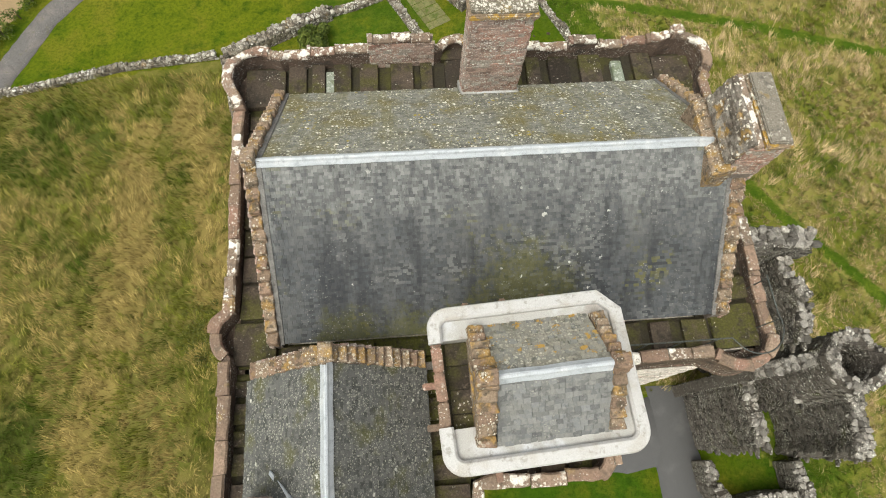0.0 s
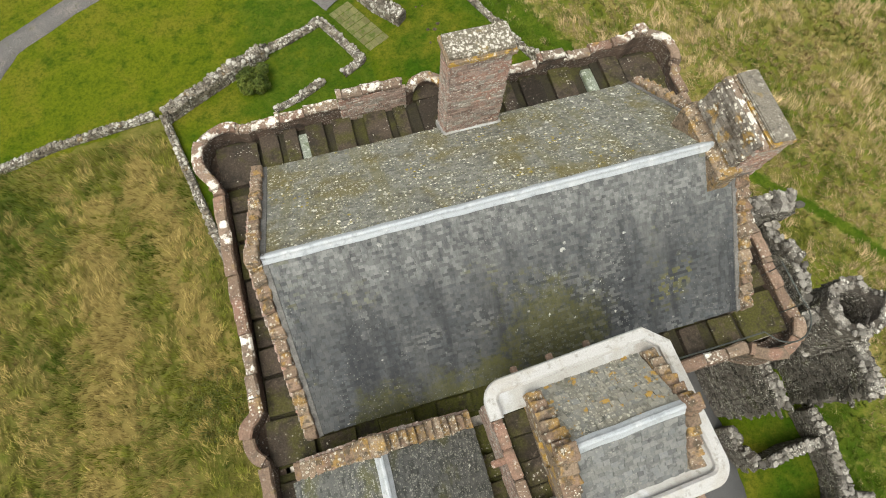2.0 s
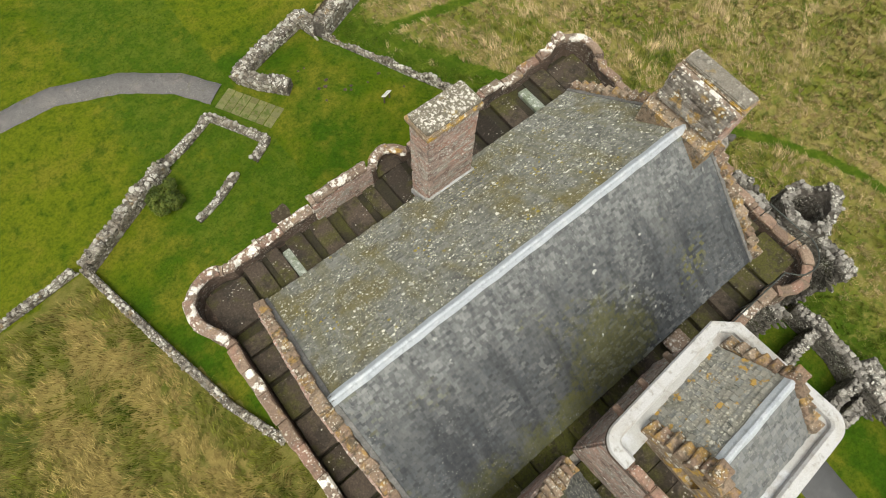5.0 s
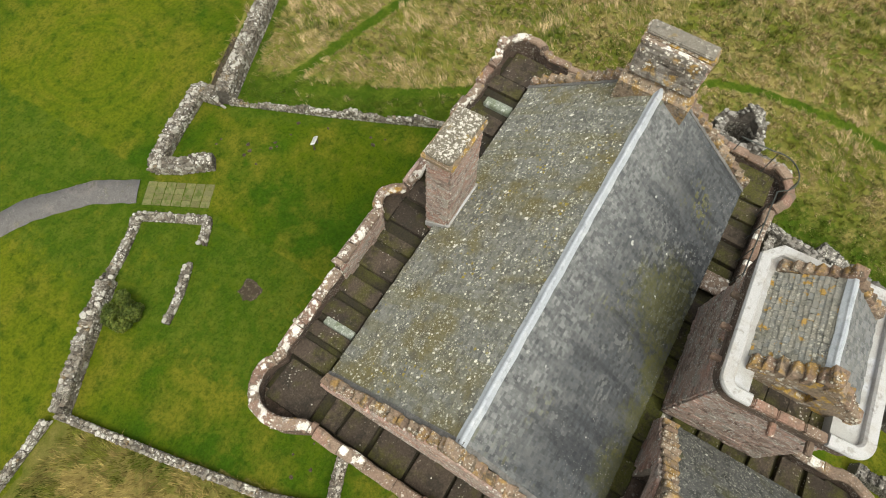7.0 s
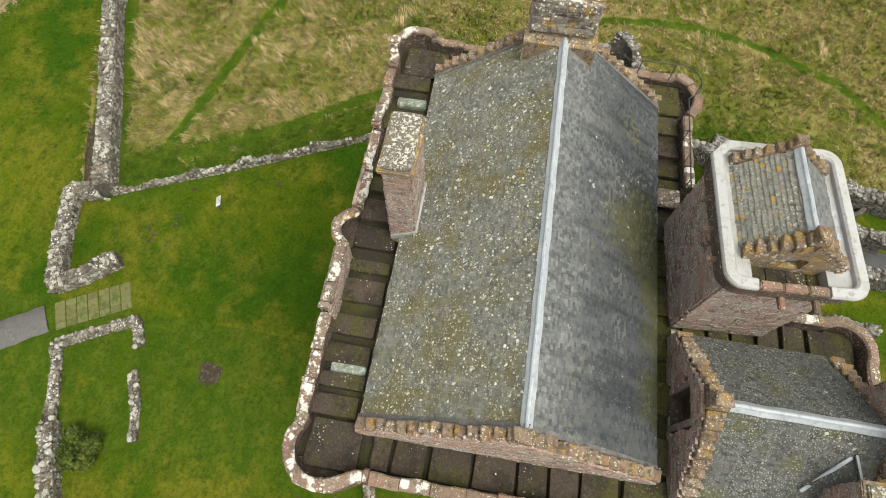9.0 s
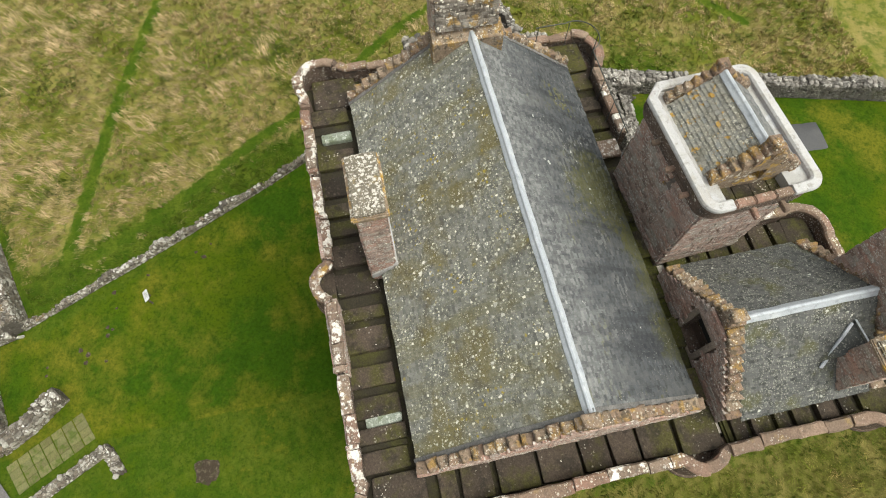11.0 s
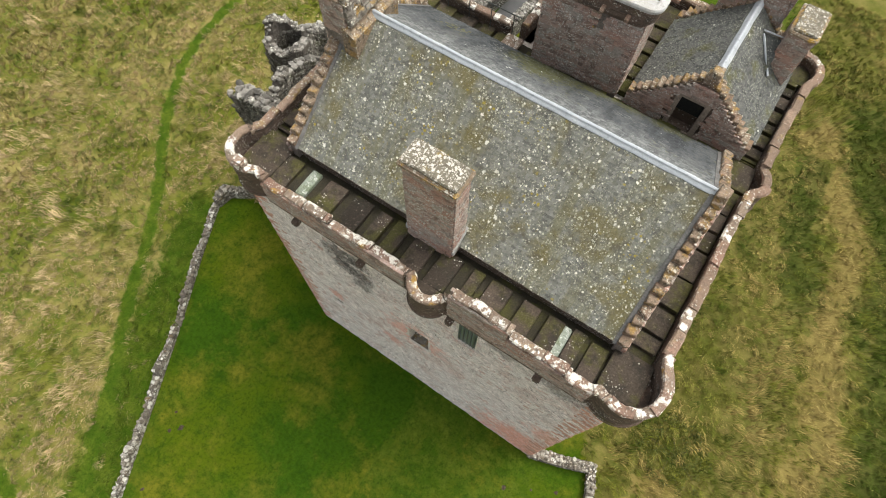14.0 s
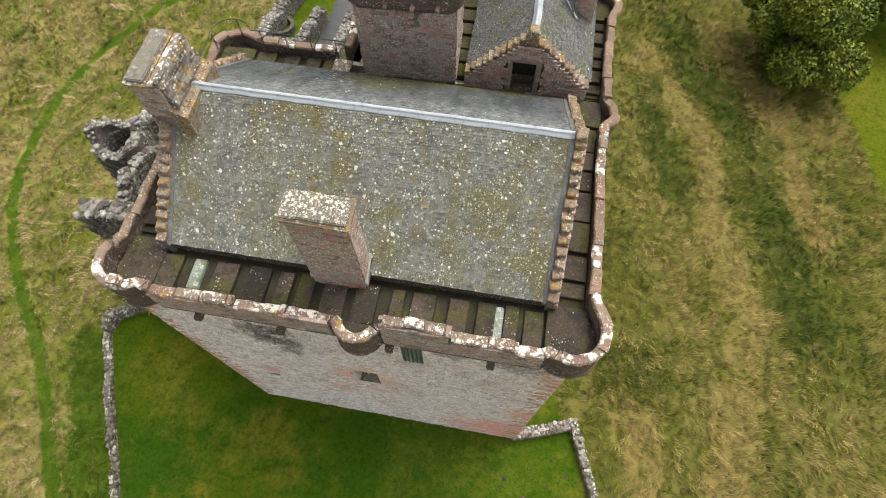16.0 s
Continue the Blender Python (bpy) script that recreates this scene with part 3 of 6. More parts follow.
def frame_at(o, x, y, sx=1.0, sy=1.0, sz=1.0):
    """The matrix with its origin at o, its x and y axes along x and y, scaled."""
    x = Vector(x).normalized()
    z = x.cross(Vector(y)).normalized()
    y = z.cross(x)
    return Matrix.Translation(o) @ Matrix((x * sx, y * sy, z * sz)).transposed().to_4x4()


def gather(items, material, name, parent, label="", kind="stuff"):
    """Joins (mesh, matrix) pairs into one mesh object."""
    vs, fs, base = [], [], 0
    cache = {}
    for me, m in items:
        if me.name not in cache:
            cache[me.name] = (np.array([v.co[:] for v in me.vertices]), [tuple(p.vertices) for p in me.polygons])
        co, polys = cache[me.name]
        a = np.array(m)
        vs.append(co @ a[:3, :3].T + a[:3, 3])
        fs.extend(tuple(i + base for i in p) for p in polys)
        base += len(co)
    if not vs:
        return None
    return part(name, (np.concatenate(vs), fs), material, parent, label, kind)


def sweep(path, profile, closed=False, z_of=None):
    """Carries a profile of (outward, up) pairs along a flat path; outward is to the right of the way. z_of(i) lifts the profile's raised points."""
    n, k = len(path), len(profile)
    verts, faces = [], []
    for i, p in enumerate(path):
        a = path[i - 1] if i or closed else path[0]
        b = path[(i + 1) % n] if i < n - 1 or closed else path[-1]
        d = (Vector(b) - Vector(a)).normalized()
        out = Vector((d.y, -d.x))
        for off, up in profile:
            z = z_of(i) + up[0] if isinstance(up, tuple) else up
            verts.append((p[0] + out.x * off, p[1] + out.y * off, z))
    for i in range(n if closed else n - 1):
        j = (i + 1) % n
        for q in range(k):
            r = (q + 1) % k
            faces.append((i * k + q, i * k + r, j * k + r, j * k + q))
    if not closed:
        faces.append(tuple(range(k)))
        faces.append(tuple(reversed(range((n - 1) * k, n * k))))
    return verts, faces


def arc(cx, cy, r, a0, a1, n=10):
    return [(cx + r * math.cos(radians(a0 + (a1 - a0) * i / n)), cy + r * math.sin(radians(a0 + (a1 - a0) * i / n))) for i in range(n + 1)]


def stepped(points, step):
    """The path cut up into pieces of about the given length."""
    out = [points[0]]
    for a, b in zip(points, points[1:]):
        d = math.dist(a, b)
        k = max(1, round(d / step))
        out += [(a[0] + (b[0] - a[0]) * i / k, a[1] + (b[1] - a[1]) * i / k) for i in range(1, k + 1)]
    return out


def lie(x, y):
    """The height of the ground."""
    return -5.2 + 0.05 * max(-25.0, min(10.0, x))



def turf_level(x, y):
    """The height of the turf, with its swells."""
    return lie(x, y) + 0.05 * noise.noise((x * 0.4, y * 0.4, 0)) + 0.1 * noise.noise((x * 0.11, y * 0.11, 3))


# ---- ground ----
def inside(x, y, poly):
    hit = False
    for (ax, ay), (bx, by) in zip(poly, poly[1:] + poly[:1]):
        if (ay > y) != (by > y) and x < (bx - ax) * (y - ay) / (by - ay) + ax:
            hit = not hit
    return hit


def away(x, y, line):
    best = 1e9
    for (ax, ay), (bx, by) in zip(line, line[1:]):
        dx, dy = bx - ax, by - ay
        t = max(0, min(1, ((x - ax) * dx + (y - ay) * dy) / (dx * dx + dy * dy)))
        best = min(best, math.hypot(x - ax - t * dx, y - ay - t * dy))
    return best


GARDEN = [(-15.18, 21.2), (-10.71, 4.57), (-6.81, -0.3), (9.95, -0.39), (18.7, 2.6), (18.6, 4.2), (16.95, 7.5), (15.2, 10.9), (13.1, 15.4), (10.7, 20.3), (8.5, 25.2), (7.5, 29.04), (25.57, 35.05), (69, 50.6), (69, 460), (-460, 460), (-460, 9.2), (-69, 10.3), (-29.69, 19.33)]
COURT = [(0.05, -6.11), (13.11, -4.84), (17.6, -9.3), (18.2, -14.3), (17.3, -20.0), (17.2, -24.4), (13.0, -37.21), (2.3, -460), (-6.9, -69), (-8.07, -40.25), (-7.33, -26.62), (-1.66, -13.32)]
WEST_LAWN = [(-23.14, -38.47), (-29.64, -28.87), (-32.63, -15.05), (-41.45, 4.31), (-460, 4.6), (-460, -69), (-69, -69)]
TRACK_A = [(60.0, 10.5), (37.6, 17.5), (30.3, 19.7), (24.1, 21.5), (18.9, 22.9), (14.3, 23.9), (11.5, 24.6)]
TRACK_B = [(11.6, 22.9), (15.9, 15.8), (18.6, 12.2), (20.6, 8.6), (23.1, 5.0), (25.9, 1.8), (28.2, -1.4), (29.6, -3.9), (30.5, -6.6), (30.9, -10.1), (30.8, -14.2), (29.6, -18.9), (26.8, -24.5), (22.4, -28.2)]
VERGE_A = [(9.2, 26.0), (11.9, 20.4), (14.3, 15.6), (16.5, 11.2), (18.2, 7.7), (19.6, 4.6)]
WEST_DARK = (([(-14.8, -23.5), (-15.5, -19.2), (-16.7, -17.1), (-17.5, -14.0)], 2.1), ([(-17.2, -30.0), (-18.5, -25.7), (-21.4, -22.9), (-23.1, -19.3), (-22.6, -14.5), (-24.1, -12.0), (-24.9, -8.0), (-25.5, -4.8)], 2.9), ([(-29.5, 11.0), (-26.5, 17.0), (-23.3, 16.2), (-22.5, 13.5)], 1.2))
WEST_STRAW = (([(-14.7, -26.4), (-17.3, -21.7), (-19.7, -19.0), (-19.3, -12.8), (-20.3, -8.8), (-21.6, -4.4), (-20.5, 4.0), (-20.2, 15.0)], 2.2), ([(-20.6, -31.0), (-22.9, -25.8), (-24.9, -22.2), (-25.7, -17.4), (-27.1, -12.4)], 2.0), ([(-14.6, 3.0), (-15.5, 9.0), (-17.5, 17.0)], 1.6))
RUIN_SIDE = [(18.6, -7.5), (20.0, -12.0), (19.0, -19.0)]
VERGE_B = [(8.59, 27.68), (26.14, 33.69), (45.66, 38.21)]
DRIVE = [(-1.27, 27.52), (-2.97, 30.18), (-6.35, 33), (-10.82, 35.11), (-15.3, 35.5), (-20.46, 33.26), (-25.25, 30.58), (-28.51, 25.87), (-31.2, 19.79), (-37.32, 9.78), (-46.96, -1.26)]

PLOUGH = [(-29.97, 29.77), (-30.97, 26.26), (-33.3, 22.55), (-40.53, 15.23), (-460, 13.8), (-460, 460), (-25.3, 460)]
PLOUGH_FAR = [(4.64, 47.19), (20.07, 42.62), (30.93, 38.9), (69, 69), (23, 92)]


def cover(x, y):
    lawn = 1.0 if inside(x, y, GARDEN) or inside(x, y, COURT) or inside(x, y, WEST_LAWN) else 0.0
    t = min(away(x, y, TRACK_A) - 0.45, away(x, y, TRACK_B) - 0.42, away(x, y, VERGE_B) - 1.3)
    track = max(0.0, min(1.0, 0.5 - t / 0.8))
    plough = 1.0 if inside(x, y, PLOUGH) else 0.0
    if 2 < x < 62 and 32 < y < 82:
        edge = away(x, y, PLOUGH_FAR + PLOUGH_FAR[:1])
        plough = max(0.0, min(1.0, 0.5 + (edge if inside(x, y, PLOUGH_FAR) else -edge) / 1.6))
    return lawn, track, plough


def dampness(x, y):
    """How lush the long grass is: along the lawn's wall and under the west side of the tower house."""
    wet = 1.5 * max(0.0, 1.0 - away(x, y, VERGE_A) / (1.6 + 0.09 * max(0.0, y)))
    if x < 0:
        wet += max(0.0, 1.0 - max(abs(x) - 7.5, 0) / 4.0)
    wet += 0.9 * max(0.0, 1.0 - away(x, y, RUIN_SIDE) / 7.0)
    return min(1.0, wet)


def swaths(x, y):
    """Dark rank grass and bleached grass on the west slope, each from 0 to 1."""
    if not (-40 < x < -8 and -45 < y < 25):
        return 0.0, 0.0
    wob = 1.2 * noise.noise((x * 0.5, y * 0.5, 9.0)) + 1.3 * noise.noise((x * 1.3, y * 1.3, 9.0)) + 0.7 * noise.noise((x * 3.0, y * 3.0, 9.0))
    return tuple(min(1.0, 1.35 * max(0.0, *(1.0 - (away(x, y, run) + wob) / reach for run, reach in runs))) for runs in (WEST_DARK, WEST_STRAW))


def build_ground():
    near = np.arange(-40, 40.01, 0.4)
    rim = np.array([45, 52, 62, 80, 110, 160, 250, 400, 700, 1200, 2000.0])
    ax = np.concatenate([-rim[::-1], near, rim])
    n = len(ax)
    verts = [(x, y, turf_level(x, y)) for y in ax for x in ax]
    faces = [(j * n + i, j * n + i + 1, (j + 1) * n + i + 1, (j + 1) * n + i) for j in range(n - 1) for i in range(n - 1)]
    ob = new("ground", mesh_of("ground", verts, faces, turf, True))
    cov = [cover(v[0], v[1]) for v in verts]
    cov = [(c[0], max(c[1], (0.75 if v[0] > 0 else 0.6) * dampness(v[0], v[1])), c[2]) for c, v in zip(cov, verts)]
    cov = [(*c, 1.0 if v[0] < -7.5 else 0.0, *swaths(v[0], v[1])) for c, v in zip(cov, verts)]
    for k, key in enumerate(("lawn", "track", "plough", "lush", "rank", "bleached")):
        a = ob.data.attributes.new(key, "FLOAT", "POINT")
        a.data.foreach_set("value", [c[k] for c in cov])
    tagged(ob, "grassy ground with mown lawn, long meadow grass and mown tracks", "ground", "", "structure")


build_ground()


def ribbon(name, line, width, material, lift, label, category):
    pts = stepped(line, 0.5)
    verts, faces = [], []
    for i, p in enumerate(pts):
        a, b = Vector(pts[max(0, i - 1)]), Vector(pts[min(len(pts) - 1, i + 1)])
        d = (b - a).normalized()
        w = width / 2 * (1 + 0.1 * noise.noise((p[0] * 0.7, p[1] * 0.7, 0)) + 0.08 * noise.noise((p[0] * 2.1, p[1] * 2.1, 0)))
        for k in (-1, -0.9, 0, 0.9, 1):
            x, y = p[0] + d.y * w * k, p[1] - d.x * w * k
            verts.append((x, y, lie(x, y) + (lift if abs(k) < 0.95 else -0.15) + 0.05 * (1 - k * k)))
    for i in range(len(pts) - 1):
        for k in range(4):
            faces.append((i * 5 + k, i * 5 + k + 1, (i + 1) * 5 + k + 1, (i + 1) * 5 + k))
    return tagged(new(name, mesh_of(name, verts, faces, material, True)), label, category, "", "structure")


ribbon("path", DRIVE, 1.95, asphalt, 0.09, "curved grey tarred footpath through the lawn", "path")
ribbon("courtyard_path", [(2.6, -7.1), (6.0, -7.1), (11.2, -7.1)], 4.2, wet_tar, 0.08, "dark tarmac path below the stair tower", "path")
ribbon("courtyard_path", [(12.3, -4.6), (12.1, -10.0), (11.6, -16.0), (10.8, -29.0)], 2.6, wet_tar, 0.09, "dark tarmac path beside the ruined range", "path")

# ---- the tower house ----
castle = thing("tower_house", (0, 0, -5.2), "sandstone tower house with slated roofs, crow-stepped gables and corbelled wall walk", "castle")
WX0, WX1, WY0, WY1 = -7.25, 7.75, -5.05, 5.6
Z_WALK = 12.2


def holed_wall(name, parent, material, u0, u1, z0, z1, holes, place, thick, label=""):
    """A wall over u and z with openings that go through it. place(u, depth, z) gives the point; depth 0 is the outer face."""
    us = sorted({u0, u1, *(h[0] for h in holes), *(h[1] for h in holes)})
    zs = sorted({z0, z1, *(h[2] for h in holes), *(h[3] for h in holes)})
    bm = bmesh.new()
    seen = {}

    def v(u, d, z):
        k = (round(u, 4), d, round(z, 4))
        if k not in seen:
            seen[k] = bm.verts.new(place(u, d, z))
        return seen[k]

    def open_at(u, z):
        return any(h[0] < u < h[1] and h[2] < z < h[3] for h in holes)

    for a, b in zip(us, us[1:]):
        for c, d in zip(zs, zs[1:]):
            if open_at((a + b) / 2, (c + d) / 2):
                continue
            for dep in (0, thick):
                bm.faces.new([v(a, dep, c), v(b, dep, c), v(b, dep, d), v(a, dep, d)])
    for h in holes:
        for a, b, c, d in ((h[0], h[0], h[2], h[3]), (h[1], h[1], h[2], h[3])):
            bm.faces.new([v(a, 0, c), v(a, thick, c), v(a, thick, d), v(a, 0, d)])
        for z in (h[2], h[3]):
            bm.faces.new([v(h[0], 0, z), v(h[1], 0, z), v(h[1], thick, z), v(h[0], thick, z)])
    for a, b, c, d in ((u0, u0, z0, z1), (u1, u1, z0, z1)):
        bm.faces.new([bm.verts.new(place(a, t, z)) for t, z in ((0, c), (thick, c), (thick, d), (0, d))])
    for z in (z0, z1):
        bm.faces.new([bm.verts.new(place(u, t, z)) for u, t in ((u0, 0), (u1, 0), (u1, thick), (u0, thick))])
    return part(name, bm, material, parent, label)


N_HOLES = [(-2.35, -1.58, 8.7, 10.9), (-0.2, 0.85, 3.5, 5.7), (5.2, 5.7, 1.2, 2.0)]
holed_wall("north_wall", castle, mortar_pale, WX0, WX1, -7.0, Z_WALK, N_HOLES, lambda u, d, z: (u, WY1 - d, z), 1.2, "washed rubble wall with small windows")
bm = bmesh.new()
box(bm, WX0, WX0 + 1.2, WY0, WY1 - 1.2, -7, Z_WALK)
part("west_wall", bm, mortar_pale, castle)
bm = bmesh.new()
box(bm, WX1 - 1.2, WX1, WY0, WY1 - 1.2, -7, Z_WALK)
part("east_wall", bm, mortar_pale, castle)
bm = bmesh.new()
box(bm, WX0 + 1.2, WX1 - 1.2, WY0, WY0 + 1.2, -7, Z_WALK)
part("south_wall", bm, mortar_pale, castle)
bm = bmesh.new()
box(bm, WX0 + 1.2, WX1 - 1.2, WY0 + 1.2, WY1 - 1.2, Z_WALK - 0.3, Z_WALK)
part("roof_floor", bm, bed_stone, castle)
bm = bmesh.new()
box(bm, -7.55, -1.05, -10.2, WY0 - 0.01, -7, Z_WALK)
part("wing_wall", bm, mortar_pale, castle, "rubble wall of the lower wing")
bm = bmesh.new()
box(bm, -1.04, 2.5, -8.0, WY0 - 0.01, -7, Z_WALK)
part("stair_jamb", bm, mortar_pale, castle, "rubble wall under the stair tower")
for i, (a, b, c, d) in enumerate(N_HOLES):
    w = under(new("window"), castle)
    w.empty_display_size = 0.1
    bm = bmesh.new()
    dep = 0.04 if i == 0 else 0.5
    box(bm, a, b, WY1 - dep - 0.04, WY1 - dep, c, d)
    # the third opening gets a near-black sheet for its inner shade, not glass
    part("pane", bm, window_glass if i < 2 else shade_black, w, "grey old glass" if i < 2 else "near-black panel for the shade in an unglazed opening")
    if i < 1:
        for k in range(5):
            x = a + (b - a) * (k + 0.5) / 5
            bm = bmesh.new()
            box(bm, x - 0.012, x + 0.012, WY1 - 0.02, WY1 + 0.005, c, d)
            part("bar", bm, iron, w)
    else:
        part("sill", worn_box(a + 0.01, b - 0.01, WY1 - 0.6, WY1 - 0.05, c + 0.003, c + 0.05, 0.01), haunch_stone, w, "worn grey stone sill")

# wall walk: parapet line, outer edge, against the clock from the stair tower round to the wing
PARAPET = ([(3.05, -5.3), (6.0, -5.3)] + arc(7.0, -4.65, 1.05, -125, 12) + [(8.0, -4.0), (8.02, 4.0)] + arc(7.3, 4.85, 1.08, -38, 128)
           + [(6.4, 5.79), (0.42, 5.79)] + arc(-0.38, 5.55, 0.76, 22, 158) + [(-1.14, 5.79), (-6.2, 5.79)] + arc(-7.0, 4.85, 1.08, 52, 212)
           + [(-7.66, 3.8), (-7.66, -3.0)] + arc(-7.22, -3.76, 0.84, 128, 235) + [(-7.68, -4.7), (-7.7, -8.6)] + arc(-7.0, -9.45, 0.98, 140, 262)
           + [(-6.5, -10.42), (-2.5, -10.42)] + arc(-1.8, -9.55, 0.98, -115, 25) + [(-0.9, -8.9), (-0.9, -8.2), (1.75, -8.2)] + arc(2.0, -7.55, 0.68, -105, 5) + [(2.7, -7.2), (2.75, -5.35)])
line = stepped(PARAPET, 0.16)
P_LEN = [0.0]
for a, b in zip(line, line[1:]):
    P_LEN.append(P_LEN[-1] + math.dist(a, b))


def cope_height(p):
    x, y = p
    z = 12.98
    if y > 5.2 and -3.3 < x < -1.15:
        z = 13.68 + 0.06 * math.sin(x * 5)
    elif y > 5.2 and -5.4 < x <= -3.3:
        z = 13.14
    elif y > 5.6 and -1.05 <= x < 0.45:
        z = 12.92
    elif y > 4.3 and x > 6.3:
        z = 13.22
    elif y > 5 and x > 4.6:
        z = 13.02
    elif y > 5 and x > 3.6:
        z = 13.2
    elif y > 5 and x > 2.0:
        z = 12.95
    elif y > 5 and x > 0.42:
        z = 12.82
    elif x < -6.5 and y > 3.5:
        z = 13.12
    elif x > 6 and y < -3:
        z = 12.92
    return z


heights = [cope_height(p) for p in line]
T_PAR = 0.25
pv = sweep(line, [(0.0, 11.72), (0.0, (-0.1,)), (-T_PAR, (-0.1,)), (-T_PAR, 12.2), (-0.55, 12.2), (-0.55, 11.72)], z_of=lambda i: heights[i])
parapet = part("parapet", pv, parapet_stone, castle, "weathered red-brown sandstone parapet")
cv = sweep(line, [(-0.02, 11.72), (0.05, 11.72), (0.06, 11.62), (0.0, 11.52), (-0.1, 11.5), (-0.13, 11.38), (-0.2, 11.26), (-0.5, 11.1), (-0.6, 11.1), (-0.6, 11.72)])
part("corbel_course", cv, parapet_stone, castle, "moulded corbel table under the parapet")
for x in (-4.7, -1.32, 2.4, 5.3):
    bm = worn_box(x - 0.13, x + 0.13, 5.45, 6.0, 11.1, 11.38, 0.04, 1, 0.03, int(x * 7))
    part("corbel", bm, parapet_stone, castle)


def coping():
    """Coping stones laid end to end along the parapet."""
    s, total, k = 0.0, P_LEN[-1], 0
    while s < total - 0.2:
        e = min(total, s + rng.uniform(0.55, 1.05))
        i0 = next(i for i, q in enumerate(P_LEN) if q >= s - 1e-6)
        i1 = next(i for i, q in enumerate(P_LEN) if q >= e - 1e-6)
        if i1 <= i0:
            break
        # a stone ends where the height changes
        for i in range(i0 + 1, i1 + 1):
            if abs(heights[i] - heights[i0]) > 0.05 and i > i0 + 1:
                i1 = i - 1
                break
        seg = line[i0:i1 + 1]
        e = P_LEN[i1]
        if len(seg) >= 2:
            h = heights[(i0 + i1) // 2] + rng.uniform(-0.06, 0.05)
            o = rng.uniform(-0.04, 0.045)
            a, b = Vector(seg[0]), Vector(seg[-1])
            g = 0.025
            seg = [tuple(Vector(seg[0]).lerp(Vector(seg[1]), g / max(0.05, math.dist(seg[0], seg[1]))))] + list(seg[1:])
            v, f = sweep(seg, [(0.03 + o, h - 0.13), (0.045 + o, h - 0.05), (0.0 + o, h + 0.01), (-T_PAR + o, h + 0.02), (-T_PAR - 0.045 + o, h - 0.04), (-T_PAR - 0.035 + o, h - 0.13)])
            v = [Vector(q) + noise.noise_vector(Vector(q) * 2.7) * 0.045 + noise.noise_vector(Vector(q) * 7.0) * 0.01 for q in v]
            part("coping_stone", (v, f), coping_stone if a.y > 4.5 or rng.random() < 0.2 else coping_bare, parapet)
        s = e if e > s else s + 0.3
        k += 1


coping()
# the raised stone at the north-east turn
part("finial_stone", worn_box(7.0, 7.45, 5.55, 5.95, 13.15, 13.55, 0.08, 1, 0.06, 3), coping_stone, parapet)

flag_meshes = [stone_mesh("flagstone", 40 + i, flag_stone, 0.07, 0.06) for i in range(4)]
trough_meshes = [stone_mesh("trough_stone", 46 + i, bed_stone, 0.05, 0.05) for i in range(3)]
BEDS = ((-1.4, 2.3, -5.04, -4.0), (-7.4, -6.05, -4.6, 4.1), (6.05, 7.8, -4.6, 4.1), (2.3, 6.05, -5.05, -4.0), (-6.05, -1.4, -4.75, -4.0), (-7.45, -6.6, -10.1, -4.75), (-2.25, -1.15, -10.1, -5.04), (-6.6, -2.25, -10.1, -8.9), (-1.15, 2.45, -7.95, -7.0))
bm = bmesh.new()
box(bm, -7.3, 7.7, 4.1, 5.6, 12.1, 12.3)
wall_head = part("wall_walk", bm, bed_stone, castle, "stone gutter bed of the wall walk")
for q in BEDS:
    bm = bmesh.new()
    box(bm, *q, 12.1, 12.3)
    part("gutter_bed", bm, bed_stone, wall_head)


def flags(x0, x1, y0, y1, along, slab=(0.45, 0.72), trough=(0.3, 0.46), skip=()):
    """Raised slabs with sunken trough stones between them, as a drained wall walk is laid."""
    a, end = (x0, x1) if along == "x" else (y0, y1)
    high = True
    while a < end - 0.1:
        w = min(rng.uniform(*(slab if high else trough)), end - a)
        z = (12.52 if high else 12.34) + rng.uniform(-0.05, 0.03)
        if not any(s[0] < a + w / 2 < s[1] for s in skip):
            t = 0.22 if high else 0.12
            if along == "x":
                m = pose((a + w / 2), (y0 + y1) / 2, z - t / 2, rng.uniform(-0.8, 0.8), rng.uniform(-0.8, 0.8), rng.uniform(-0.6, 0.6)) @ Matrix.Diagonal((w - 0.02, y1 - y0, t, 1))
            else:
                m = pose((x0 + x1) / 2, a + w / 2, z - t / 2, rng.uniform(-0.8, 0.8), rng.uniform(-0.8, 0.8), rng.uniform(-0.6, 0.6)) @ Matrix.Diagonal((x1 - x0, w - 0.02, t, 1))
            piece("flagstone" if high else "trough_stone", rng.choice(flag_meshes if high else trough_meshes), m, wall_head)
        a += w
        high = not high


flags(-6.1, 6.6, 4.22, 5.56, "x", (0.42, 0.8), (0.16, 0.42), skip=((-4.95, -4.4), (5.0, 5.55)))
flags(-7.34, -6.4, -3.2, 3.6, "y", (0.75, 1.15), (0.05, 0.12))
flags(6.5, 7.7, -3.6, 3.6, "y", (0.5, 0.8), (0.06, 0.14))
flags(2.5, 6.5, -5.0, -4.1, "x", (0.6, 1.0), (0.1, 0.5))
flags(-6.2, -1.9, -4.62, -4.1, "x", (0.9, 1.3), (0.5, 0.8))
flags(-1.5, 2.2, -4.72, -4.06, "x", (0.7, 1.0), (0.3, 0.5))
flags(-7.4, -6.75, -9.4, -4.8, "y", (0.4, 0.6), (0.14, 0.2))
flags(-0.9, 2.3, -7.95, -7.5, "x", (0.5, 0.7), (0.1, 0.16))
flags(-2.15, -1.2, -9.5, -4.9, "y", (0.5, 0.7), (0.1, 0.16))
